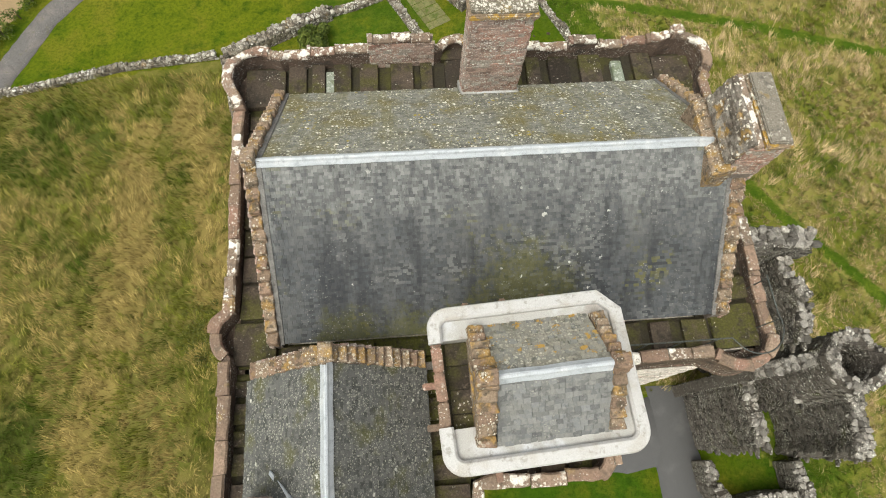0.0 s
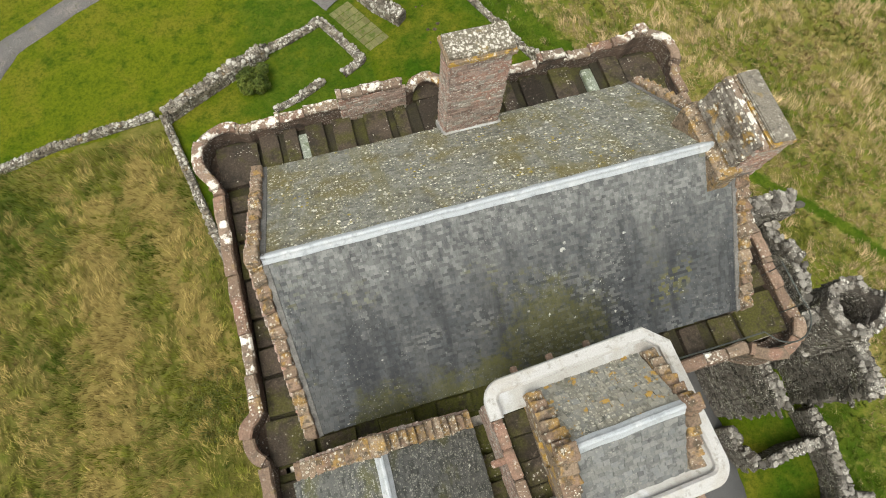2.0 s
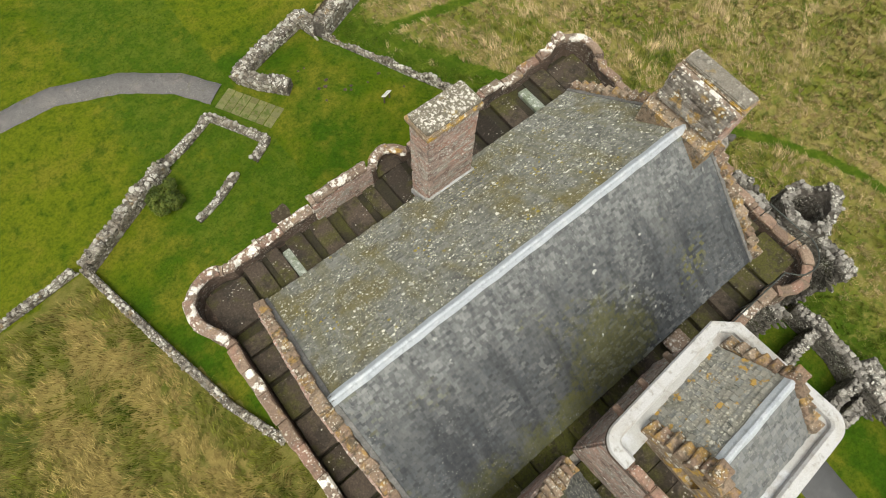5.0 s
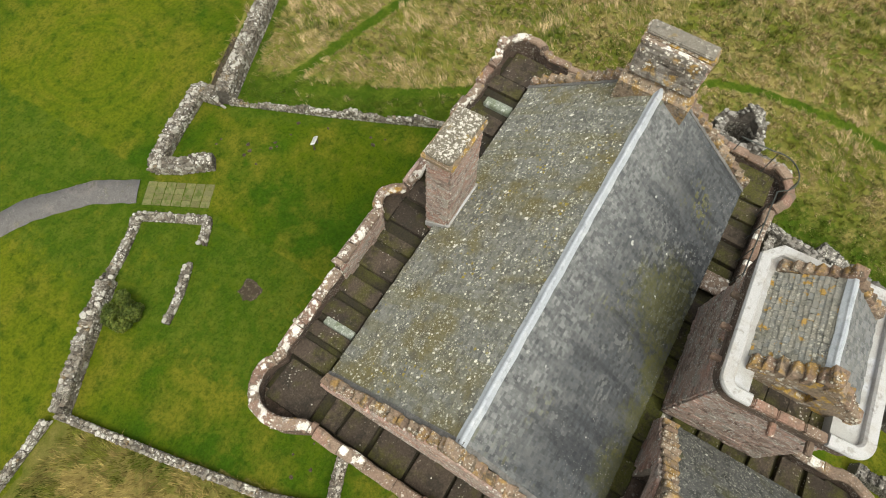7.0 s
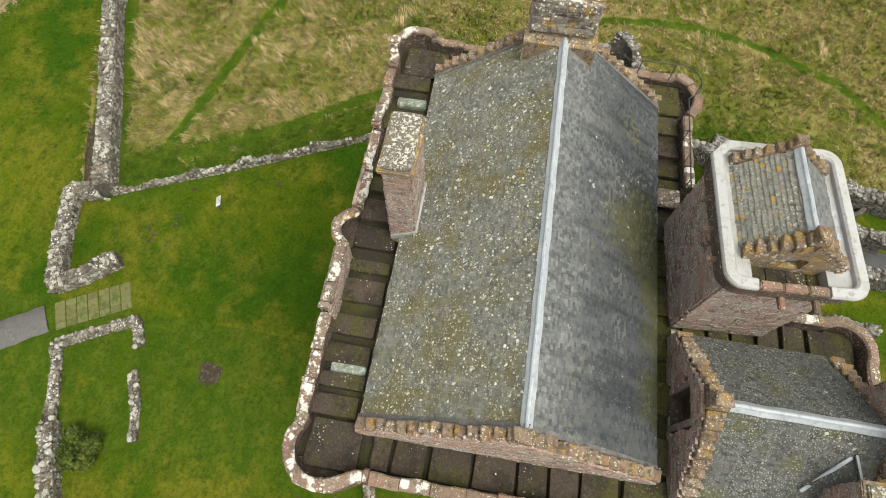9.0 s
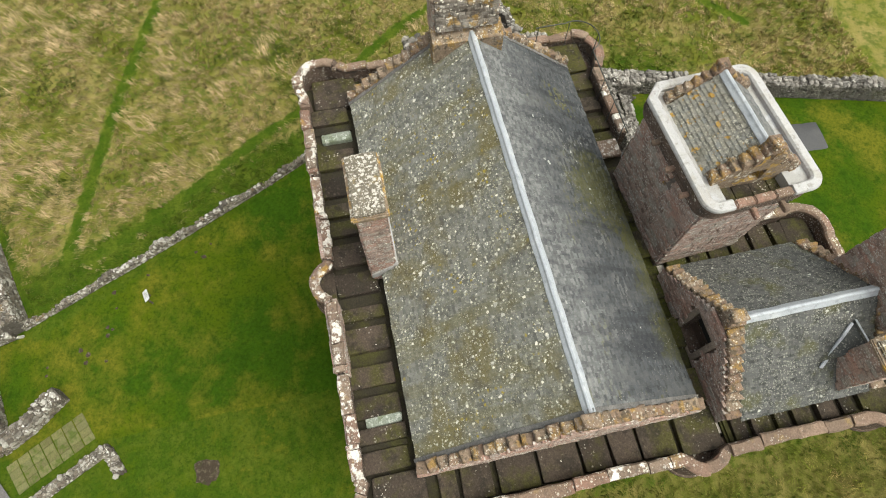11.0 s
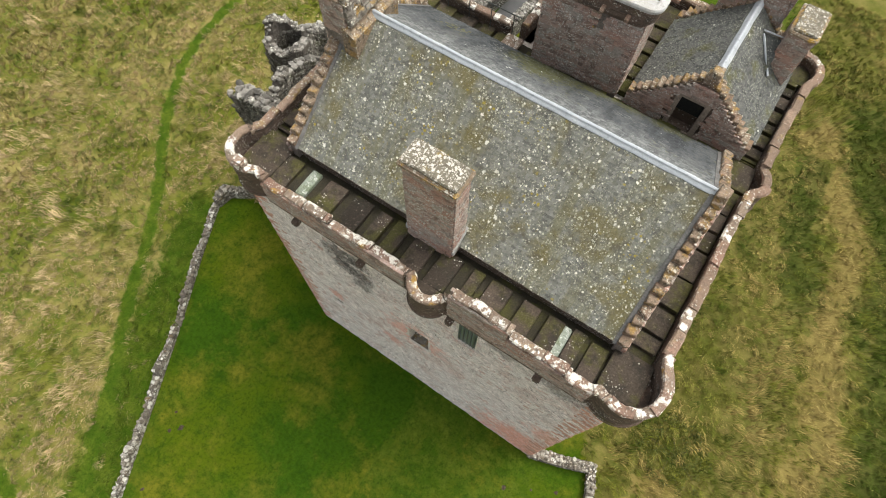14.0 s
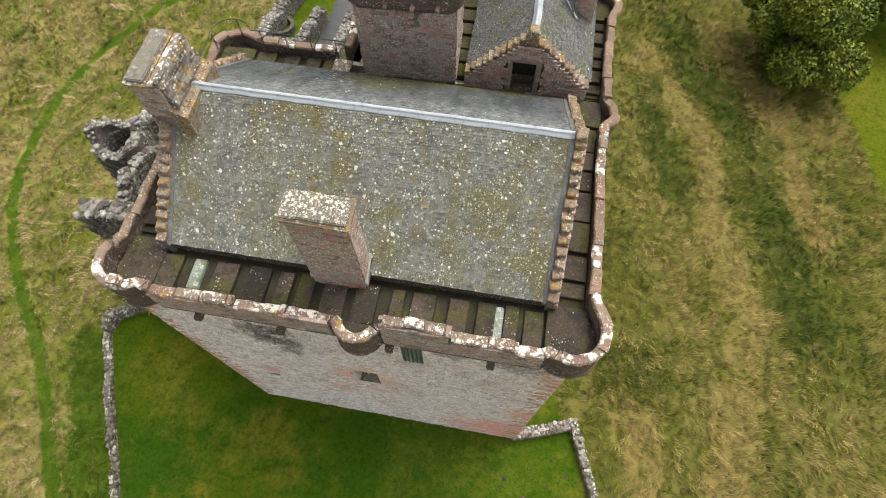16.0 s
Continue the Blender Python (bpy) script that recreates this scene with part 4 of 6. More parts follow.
for x, y, sx, sy in ((-0.4, 5.85, 0.95, 0.6), (-6.85, 4.65, 1.3, 1.5), (7.2, 4.6, 1.3, 1.6), (7.05, -4.35, 1.3, 1.3), (-6.9, -3.95, 1.2, 1.2), (-7.0, -9.6, 1.2, 1.0), (-1.8, -9.7, 1.3, 0.9)):
    piece("flagstone", rng.choice(flag_meshes), pose(x, y, 12.41, 0, 0, rng.uniform(-3, 3)) @ Matrix.Diagonal((sx, sy, 0.2, 1)), wall_head)
for x in (-4.68, 5.28):
    part("pale_slab", worn_box(x - 0.19, x + 0.19, 4.25, 5.3, 12.2, 12.46, 0.03, 1, 0.03, 5), pale_slab, wall_head, "pale algae-tinted drain slab")


part("pale_slab", worn_box(2.35, 3.05, -4.95, -4.15, 12.5, 12.66, 0.03, 1, 0.02, 9), coping_stone, wall_head, "pale brown slab at the tower foot")


# ---- roofs ----
def slate_meshes(mat, tag):
    """Slates one metre square in plan, tail end at the bottom, 1.2 cm thick by scale."""
    out = []
    for i in range(5):
        r = random.Random(i + 11)
        j = lambda s: r.uniform(-s, s)
        v = [(-0.49 + j(.02), -0.5 + j(.05), 0.9), (0.49 + j(.02), -0.5 + j(.05), 0.9 + j(.3)), (0.49, 0.75, -0.1), (-0.49, 0.75, -0.1),
             (-0.49, -0.5, -0.6), (0.49, -0.5, -0.6), (0.49, 0.75, -1.0), (-0.49, 0.75, -1.0)]
        out.append(mesh_of("slate", v, [(0, 1, 2, 3), (0, 4, 5, 1), (1, 5, 6, 2), (3, 7, 4, 0)], mat))
    return out


def slated(name, parent, mats, origin, along, up, width, length, w=0.132, h=0.085, skip=None, keep=150, near=None, trim=None):
    """A roof slope as a deck with courses of overlapping slates. origin: the eaves corner; along, up: unit ways; trim(v): start and end along at height v."""
    origin, along, up = Vector(origin), Vector(along).normalized(), Vector(up).normalized()
    nrm = along.cross(up)
    meshes = [slate_meshes(m, name) for m in mats]
    rr = random.Random(len(name) * 13 + int(width * 10))
    items = []
    for c in range(int(length / h)):
        v = (c + 0.5) * h
        a, e = trim(v) if trim else (0.0, width)
        u = a - rr.uniform(0, w)
        while u < e:
            sw = w * rr.uniform(0.78, 1.22)
            lo, hi = max(u, a), min(u + sw, e)
            u += sw
            if hi - lo < 0.05:
                continue
            o = origin + along * ((lo + hi) / 2) + up * (v + rr.uniform(-0.008, 0.008)) + nrm * 0.018
            if skip and skip(o):
                continue
            m = frame_at(o, along + up * rr.uniform(-0.02, 0.02), up, hi - lo - 0.003, h * 0.985, 0.026 * rr.uniform(0.6, 1.5))
            items.append((rr.randrange(5), m))
    singles = [(k, m) for k, m in items if near and near(m.translation)][:keep]
    chosen = {id(m) for _, m in singles}
    for k, m in singles:
        piece("slate", meshes[0][k], m, parent)
    gather([(meshes[1][k], m) for k, m in items if id(m) not in chosen], mats[1], "slating", parent)


RZ, EZ = 15.98, 12.92
RY, YN, YS, RX0, RX1 = -0.1, 4.04, -4.06, -6.1, 6.3
bm = bmesh.new()
vs = [bm.verts.new(p) for p in ((RX0, YS + .06, EZ), (RX0, YN - .06, EZ), (RX0, RY, RZ - 0.03), (RX1, YS + .06, EZ), (RX1, YN - .06, EZ), (RX1, RY, RZ - 0.03))]
for f in ((0, 1, 2), (5, 4, 3), (0, 2, 5, 3), (2, 1, 4, 5), (1, 0, 3, 4)):
    bm.faces.new([vs[i] for i in f])
main_roof = part("main_roof", bm, slate_bed, castle, "steep slated roof over the main block")
bm = bmesh.new()
box(bm, RX0, RX1, YS + 0.12, YN - 0.12, 12.1, EZ)
part("eaves_wall", bm, parapet_stone, castle)
SN, SS = math.hypot(YN - RY, RZ - EZ), math.hypot(RY - YS, RZ - EZ)


def in_chimney(o):
    return -0.45 < o.x < 1.42 and o.y > 3.5 or o.x > 5.6 and abs(o.y) < 0.95


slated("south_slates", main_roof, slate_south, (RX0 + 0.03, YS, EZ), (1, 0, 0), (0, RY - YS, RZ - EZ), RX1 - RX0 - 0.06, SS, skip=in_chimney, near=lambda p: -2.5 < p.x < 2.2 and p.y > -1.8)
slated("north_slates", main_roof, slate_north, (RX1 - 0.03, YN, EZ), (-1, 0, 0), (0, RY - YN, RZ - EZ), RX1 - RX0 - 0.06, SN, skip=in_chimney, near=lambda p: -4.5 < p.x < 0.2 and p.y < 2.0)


def ridge(name, a, b, wing, parent, drop):
    """A lead ridge: two wings dressed down the slopes, with a roll along the top and welted joints."""
    a, b = Vector(a), Vector(b)
    d = (b - a).normalized()
    side = Vector((-d.y, d.x, 0))
    prof = [(-wing, -wing * drop), (-wing, -wing * drop + 0.025), (-0.07, 0.0), (-0.045, 0.055), (0, 0.075), (0.045, 0.055), (0.07, 0.0), (wing, -wing * drop + 0.025), (wing, -wing * drop)]
    n = max(2, round((b - a).length / 0.5))
    verts, faces = [], []
    for i in range(n + 1):
        p = a.lerp(b, i / n)
        wob = 0.012 * math.sin(i * 2.3)
        for s, z in prof:
            verts.append(p + side * (s + wob * (1 if abs(s) > 0.1 else 0.4)) + Vector((0, 0, z + 0.045)))
    k = len(prof)
    for i in range(n):
        for q in range(k - 1):
            faces.append((i * k + q, i * k + q + 1, (i + 1) * k + q + 1, (i + 1) * k + q))
    faces += [tuple(range(k)), tuple(reversed(range(n * k, (n + 1) * k)))]
    ob = part(name, (verts, faces), lead, parent, "pale lead ridge with a rolled top")
    j = 1.4
    while j < (b - a).length - 0.4:
        p = a + d * j
        v2 = [p + d * t + side * s + Vector((0, 0, z + 0.052)) for t in (-0.03, 0.03) for s, z in prof]
        part("welt", (v2, [(q, q + 1, k + q + 1, k + q) for q in range(k - 1)]), lead, ob)
        j += 1.9
    return ob


ridge("lead_ridge", (-6.08, RY, RZ), (5.68, RY, RZ), 0.145, main_roof, 0.72)

crow_meshes = [stone_mesh("crow_step", 70 + i, crow_stone, 0.26, 0.16) for i in range(6)]


def crow_gable(name, parent, mid, half, thick, z_eave, z_apex, n, axis, base, material, hole=None, lift=0.1, cap=True):
    """A gable wall with crow steps. mid: (x, y) of its middle; axis: the way across the gable."""
    across, through_ = (Vector((1, 0, 0)), Vector((0, 1, 0))) if axis == "x" else (Vector((0, 1, 0)), Vector((1, 0, 0)))
    o = Vector((mid[0], mid[1], 0))
    up = Vector((0, 0, 1))
    if hole:
        h0, h1, g0, g1 = hole
        polys = [[(-half, base), (h0, base), (h0, g1), (h0, z_eave + (z_apex - z_eave) * (1 + h0 / half) if h0 < 0 else g1), (-half, z_eave)],
                 [(h1, base), (half, base), (half, z_eave), (h1, z_eave + (z_apex - z_eave) * (1 - h1 / half)), (h1, g1)],
                 [(h0, g1), (h1, g1), (h1, z_eave + (z_apex - z_eave) * (1 - abs(h1) / half)), (0, z_apex), (h0, z_eave + (z_apex - z_eave) * (1 - abs(h0) / half))],
                 [(h0, base), (h1, base), (h1, g0), (h0, g0)]]
    else:
        polys = [[(-half, base), (half, base), (half, z_eave), (0, z_apex), (-half, z_eave)]]
    bm = bmesh.new()
    for poly in polys:
        f = [[bm.verts.new(o + across * u + through_ * (s * thick / 2) + up * z) for u, z in poly] for s in (-1, 1)]
        bm.faces.new(f[0])
        bm.faces.new(f[1])
        for i in range(len(poly)):
            j = (i + 1) % len(poly)
            bm.faces.new([f[0][i], f[0][j], f[1][j], f[1][i]])
    g = part(name, bm, material, parent)
    run, rise = half / n, (z_apex - z_eave) / n
    for s in (-1, 1):
        for i in range(n - (0 if cap else 1)):
            u = half - run * (i + 0.45)
            z = z_eave + rise * (i + 0.5) + lift - 0.12
            piece("crow_step", rng.choice(crow_meshes), frame_at(o + across * (s * u) + up * z, across, through_, run * 1.06, (thick + 0.03) * rng.uniform(0.88, 1.08), 0.31 * rng.uniform(0.85, 1.12)) @ pose(0, 0, 0, rng.uniform(-3, 3), rng.uniform(-3, 3), rng.uniform(-3, 3)), g)
    if cap:
        piece("crow_step", crow_meshes[0], frame_at(o + up * (z_apex + lift), across, through_, run * 1.5, thick + 0.06, 0.3), g)
    return g


crow_gable("west_gable", castle, (-6.26, -0.01), 4.08, 0.28, 12.98, 16.0, 14, "y", 12.1, mortar)
crow_gable("east_gable", castle, (6.48, -0.01), 4.08, 0.34, 12.98, 16.0, 14, "y", 12.1, mortar)
for x in (RX0 + 0.06, RX1 - 0.04):
    for y in (YN, YS):
        d = Vector((0, y - RY, EZ - RZ))
        m = frame_at((x, (y + RY) / 2, (RZ + EZ) / 2 + 0.05), (1, 0, 0), d, 0.14, d.length, 0.05)
        piece("fillet", stone_mesh("fillet", 5, fillet_cement, 0.05, 0.2), m, main_roof)

# ---- rubble facing ----
def facing(parent, mats, o, u, w, h, course=0.17, length=(0.2, 0.46), seed=1, holes=(), keep=200, near=None, name="stone", proud=0.035):
    """Coursed rubble stones over a wall face. o: lower corner; u: way along, with the outside to its right."""
    o, u = Vector(o), Vector(u).normalized()
    out = Vector((u.y, -u.x, 0))
    r = random.Random(seed)
    meshes = [[stone_mesh(name, 100 + i, m, 0.12, 0.14) for i in range(5)] for m in mats]
    items, z = [], 0.0
    while z < h - 0.03:
        c = min(course * r.uniform(0.7, 1.35), h - z)
        a = -r.uniform(0, 0.3)
        while a < w:
            l = r.uniform(*length)
            lo, hi = max(0, a), min(w, a + l)
            a += l
            if hi - lo < 0.06:
                continue
            mid = ((lo + hi) / 2, z + c / 2)
            if any(q[0] - 0.02 < mid[0] < q[1] + 0.02 and q[2] - 0.02 < mid[1] < q[3] + 0.02 for q in holes):
                continue
            p = o + u * mid[0] + Vector((0, 0, mid[1])) + out * (proud * r.uniform(-0.45, 0.35))
            m = frame_at(p, u, Vector((0, 0, 1)), (hi - lo) * 1.0, c * 1.0, 0.12)
            items.append((r.randrange(5), m))
        z += c
    singles = [q for q in items if near and near(q[1].translation)][:keep]
    chosen = {id(m) for _, m in singles}
    for k, m in singles:
        piece(name, meshes[0][k], m, parent)
    gather([(meshes[1][k], m) for k, m in items if id(m) not in chosen], mats[1], "rubble", parent)


for side, mats_, sd in ((-1, red_stone, 160), (1, red_stone, 180)):
    gx = -6.405 if side < 0 else 6.655
    for c in range(24):
        z = 12.35 + c * 0.15
        hw = 4.12 * min(1.0, 1 - (z + 0.1 - 12.98) / 3.1)
        if hw > 0.15:
            facing(castle, mats_, (gx, -side * hw, z), (0, side, 0), 2 * hw, 0.15, 0.16, (0.16, 0.42), sd + c)

# north chimney stack
CX0, CX1, CY0, CY1 = -0.36, 1.32, 3.62, 4.34
bm = bmesh.new()
box(bm, CX0, CX1, CY0, CY1, 12.3, 16.62)
chimney = part("chimney_stack", bm, mortar, castle, "tall red rubble chimney stack")
for o, u, w in (((CX0, CY0, 12.4), (1, 0, 0), CX1 - CX0), ((CX1, CY1, 12.4), (-1, 0, 0), CX1 - CX0), ((CX1, CY0, 12.4), (0, 1, 0), CY1 - CY0), ((CX0, CY1, 12.4), (0, -1, 0), CY1 - CY0)):
    facing(chimney, red_stone, o, u, w, 4.15, 0.13, (0.14, 0.36), int(w * 100) + int(o[0] * 10), near=lambda p: p.z > 14.6, keep=70)
part("chimney_cap", worn_box(CX0 - 0.13, CX1 + 0.13, CY0 - 0.13, CY1 + 0.13, 16.55, 16.74, 0.04, 2, 0.03, 2), cap_edge, chimney, "chimney cap edged with golden lichen")
part("cap_slab", worn_box(CX0 - 0.06, CX1 + 0.06, CY0 - 0.06, CY1 + 0.06, 16.74, 16.86, 0.03, 2, 0.03, 4), cap_slab, chimney, "white-lichened capping slab")
part("lead_flashing", worn_box(CX0 - 0.09, CX1 + 0.09, CY0 - 0.14, CY0 - 0.02, 13.0, 13.38, 0.02), gutter_lead, chimney, "grey lead flashing")
for x in (CX0 - 0.1, CX1 + 0.02):
    bm = bmesh.new()
    v = [bm.verts.new(p) for p in ((x, CY0 - 0.1, 13.0), (x + 0.08, CY0 - 0.1, 13.0), (x + 0.08, CY1 + 0.02, 12.72), (x, CY1 + 0.02, 12.72), (x, CY0 - 0.1, 13.42), (x + 0.08, CY0 - 0.1, 13.42), (x + 0.08, CY1 + 0.02, 12.95), (x, CY1 + 0.02, 12.95))]
    for f in CUBE_F:
        bm.faces.new([v[i] for i in f])
    part("lead_flashing", bm, gutter_lead, chimney)

# east gable stack, with a stone-slated haunch on its inner side
bm = bmesh.new()
box(bm, 5.88, 6.8, -0.95, 1.02, 14.12, 17)
stack = part("gable_stack", bm, mortar, castle, "broad gable chimney stack with lichened cap")
bm = bmesh.new()
v = [bm.verts.new(p) for p in ((5.46, -1.1, 14.52), (5.98, -1.1, 14.52), (5.98, 1.16, 14.52), (5.46, 1.16, 14.52), (5.46, -1.1, 15.92), (5.98, -1.1, 16.18), (5.98, 1.16, 16.18), (5.46, 1.16, 15.92))]
for f in CUBE_F:
    bm.faces.new([v[i] for i in f])
part("shoulder", bm, crow_stone, stack, "stone shoulder crusted with golden lichen")
hm = [stone_mesh("pinned_stone", 200 + i, haunch_stone, 0.12, 0.2) for i in range(4)]
z = 16.2
while z < 17.1:
    y, h = -0.95, rng.uniform(0.08, 0.15)
    while y < 1.0:
        w = min(rng.uniform(0.2, 0.5), 1.02 - y)
        piece("pinned_stone", rng.choice(hm), frame_at((5.74 + (z - 16.2) * 0.24 + rng.uniform(-0.03, 0.03), y + w / 2, z + h / 2), (0, -1, 0), (0.25, 0, 1), w, h * 1.05, 0.16), stack)
        y += w
    z += h
facing(stack, red_stone, (6.8, -0.95, 14.12), (0, 1, 0), 1.97, 2.9, 0.13, (0.2, 0.45), 4)
facing(stack, red_stone, (5.88, -0.95, 15.72), (1, 0, 0), 0.92, 1.25, 0.13, (0.2, 0.45), 5)
facing(stack, red_stone, (6.8, 1.02, 15.72), (-1, 0, 0), 0.92, 1.25, 0.13, (0.2, 0.45), 6)
part("stack_cap", worn_box(5.98, 6.18, -1.02, 1.1, 16.98, 17.14, 0.03, 2, 0.05, 8), coping_stone, stack, "stack cap edged with golden lichen")
part("stack_cap", worn_box(6.24, 6.92, -1.05, 1.12, 16.98, 17.14, 0.03, 2, 0.03, 18), cap_edge, stack)
part("cap_slab", worn_box(6.28, 6.86, -0.98, 1.05, 17.14, 17.24, 0.03, 2, 0.03, 9), stack_slab, stack, "white-lichened capping slab")

# ---- stair tower ----
TM = Matrix.Translation((0.03, -5.92, 0.15)) @ Matrix.Rotation(radians(3.0), 4, "Z")


def turned(bm):
    bmesh.ops.transform(bm, matrix=TM, verts=bm.verts[:])
    return bm


TX, TY = 1.75, 1.36
bm = bmesh.new()
box(bm, -TX, TX, -TY, TY, -7, 16.0)
tower = part("stair_tower", turned(bm), mortar, castle, "square red sandstone stair tower with cap-house")
for k, (o, u, w, hh) in enumerate((((-TX, TY, 12.4), (-1, 0, 0), 2 * TX, 3.55), ((-TX, TY, 12.4), (0, -1, 0), 2 * TY, 3.55), ((TX, -TY, 2.0), (0, 1, 0), 2 * TY, 13.9), ((-TX, -TY, 8.0), (1, 0, 0), 2 * TX, 7.9))):
    if k == 0:
        o = (TX, TY, 12.4)
    O = TM @ Vector(o)
    facing(tower, red_stone, O, TM.to_3x3() @ Vector(u), w, hh, 0.15, (0.16, 0.42), 30 + k, near=(lambda p: p.z > 13) if k < 2 else None, keep=140, holes=((1.95, 2.25, 2.55, 3.35),) if k == 0 else ())
for i in range(4):
    bm = bmesh.new()
    box(bm, -0.28, 0.02, TY - 0.02, TY + 0.05, 14.9 + i * 0.2, 14.97 + i * 0.2)
    part("ledge", turned(bm), cap_edge, tower)


def rounded_rect(hx, hy, r, n=6, cut=False):
    """A rounded oblong; cut: its first corner is cut off straight."""
    pts = []
    for cx, cy, a in ((hx - r, hy - r, 0), (-hx + r, hy - r, 90), (-hx + r, -hy + r, 180), (hx - r, -hy + r, 270)):
        pts += arc(cx, cy, r, a, a + 90, 1 if cut and a == 0 else n)
    return pts


def tower_ring(name, hx, hy, r, profile, material, label, arcspan=None):
    pts = rounded_rect(hx, hy, r)
    v, f = sweep(pts, profile, closed=True)
    v = [TM @ Vector(q) for q in v]
    return part(name, (v, f), material, tower, label)


tower_ring("corbelling", 1.78, 1.42, 0.3, [(-0.02, 15.6), (0.06, 15.66), (0.12, 15.8), (0.22, 15.9), (0.22, 16.05), (-0.2, 16.05), (-0.2, 15.65)], parapet_stone, "corbelled course under the tower parapet")
tower_ring("tower_parapet", 2.04, 1.62, 0.45, [(0.0, 16.0), (0.0, 16.5), (-0.16, 16.5), (-0.16, 16.0)], parapet_stone, "low parapet of the stair tower")
bm = bmesh.new()
box(bm, -1.89, -1.14, -0.8, 1.0, 16.0, 16.12)
part("gutter_floor", turned(bm), bed_stone, tower, "mossy stone gutter bed")
for k, (x0, x1, y0, y1) in enumerate(((-1.14, 1.88, -1.46, 1.46), (-1.88, -1.14, -1.46, -0.8), (-1.88, -1.14, 1.0, 1.46))):
    bm = bmesh.new()
    box(bm, x0, x1, y0, y1, 16.0, 16.47)
    part("gutter_floor", turned(bm), gutter_lead, tower, "pale stained cement gutter")
# pale coping on all sides but the west, where the old stones stay bare
ring_pts = rounded_rect(2.09, 1.66, 0.42, 8, True)
start = next(i for i, p in enumerate(ring_pts) if p[0] < -2.04 and p[1] < 0)
run = ring_pts[start:] + ring_pts[:start]
run = [(-2.09, -0.75)] + [p for p in run if not (p[0] < -2.06 and -1.26 < p[1] < 1.26)] + [(-2.09, 0.95)]
v, f = sweep(run, [(0.03, 16.46), (0.05, 16.56), (0.02, 16.62), (-0.2, 16.64), (-0.25, 16.59), (-0.25, 16.46)])
part("cement_coping", ([TM @ Vector(q) for q in v], f), pale_cement, tower, "pale cement coping round the tower top", smooth=False)
y = -0.75
while y < 0.9:
    w = min(rng.uniform(0.42, 0.62), 0.95 - y)
    bm = worn_box(-2.11, -1.88, y + 0.01, y + w - 0.01, 16.44, 16.6, 0.03, 1, 0.02, int(y * 50))
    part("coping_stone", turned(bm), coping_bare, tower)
    y += w
for x, yy, dx, dy in ((-1.2, 1.58, 0, 1), (-0.35, 1.58, 0, 1), (0.55, 1.58, 0, 1), (-2.06, 0.15, -1, 0), (-2.06, -0.7, -1, 0), (-1.0, -1.62, 0, -1), (1.5, -1.62, 0, -1)):
    bm = worn_box(-0.07, 0.07, -0.05, 0.3, 15.98, 16.12, 0.02, 1, 0.015, 2)
    bmesh.ops.transform(bm, matrix=TM @ frame_at((x, yy, 0), (dy, -dx, 0), (dx, dy, 0)), verts=bm.verts[:])
    part("spout", bm, coping_bare, tower)
for x, yy in ((-1.45, -1.28), (1.45, -1.3)):
    p = TM @ Vector((x, yy, 0))
    top = 16.485
    # a near-black disc paints the shade down each outlet
    part("drain", (arc(p.x, p.y, 0.075, 0, 330, 11), None) and ([(q[0], q[1], top) for q in arc(p.x, p.y, 0.075, 0, 330, 11)] + [(q[0], q[1], 16.1) for q in arc(p.x, p.y, 0.075, 0, 330, 11)], [tuple(range(12))] + [(i, (i + 1) % 12, 12 + (i + 1) % 12, 12 + i) for i in range(12)]), shade_black, tower, "round gutter outlet")
wf = [stone_mesh("gutter_flag", 340 + i, flag_stone, 0.06, 0.06) for i in range(2)]
for k in range(4):
    p = TM @ Vector((-1.55, -0.75 + k * 0.5, 16.1))
    piece("gutter_flag", wf[k % 2], Matrix.Translation(p) @ Matrix.Diagonal((0.5, 0.48, 0.12, 1)), tower)
# cap-house roof of the tower
TR, TE = 17.5, 16.46
bm = bmesh.new()
vs = [bm.verts.new(TM @ Vector(p)) for p in ((-1.05, -1.16, TE), (-1.05, 1.16, TE), (-1.05, 0, TR - .03), (1.4, -1.16, TE), (1.4, 1.16, TE), (1.4, 0, TR - .03))]
for f in ((0, 1, 2), (5, 4, 3), (0, 2, 5, 3), (2, 1, 4, 5), (1, 0, 3, 4)):
    bm.faces.new([vs[i] for i in f])
t_roof = part("tower_roof", bm, slate_bed, castle, "small slated roof of the stair tower")
bm = bmesh.new()
box(bm, -1.05, 1.4, -1.1, 1.1, 16.1, TE)
part("eaves_wall", turned(bm), parapet_stone, t_roof)
R3 = TM.to_3x3()
tsl = math.hypot(1.22, TR - TE)
slated("tower_south", t_roof, slate_tower_south, TM @ Vector((-1.0, -1.22, TE - 0.02)), R3 @ Vector((1, 0, 0)), R3 @ Vector((0, 1.22, TR - TE)), 2.38, tsl, 0.16, 0.12, near=lambda p: True, keep=150)
slated("tower_north", t_roof, slate_tower, TM @ Vector((1.38, 1.22, TE - 0.02)), R3 @ Vector((-1, 0, 0)), R3 @ Vector((0, -1.22, TR - TE)), 2.38, tsl, 0.16, 0.12, near=lambda p: True, keep=150)
ridge("lead_ridge", TM @ Vector((-0.98, 0, TR)), TM @ Vector((1.38, 0, TR)), 0.13, t_roof, 0.8)
for x, thick, high in ((-1.17, 0.36, 0.25), (1.5, 0.26, 0.12)):
    m0 = TM @ Vector((x, 0, 0))
    g = crow_gable("tower_gable", t_roof, (m0.x, m0.y), 1.2, thick, TE + 0.2, TR + high, 6, "y", 16.05, cap_edge, hole=(-0.25, 0.25, 16.45, 16.95) if x < 0 else None)

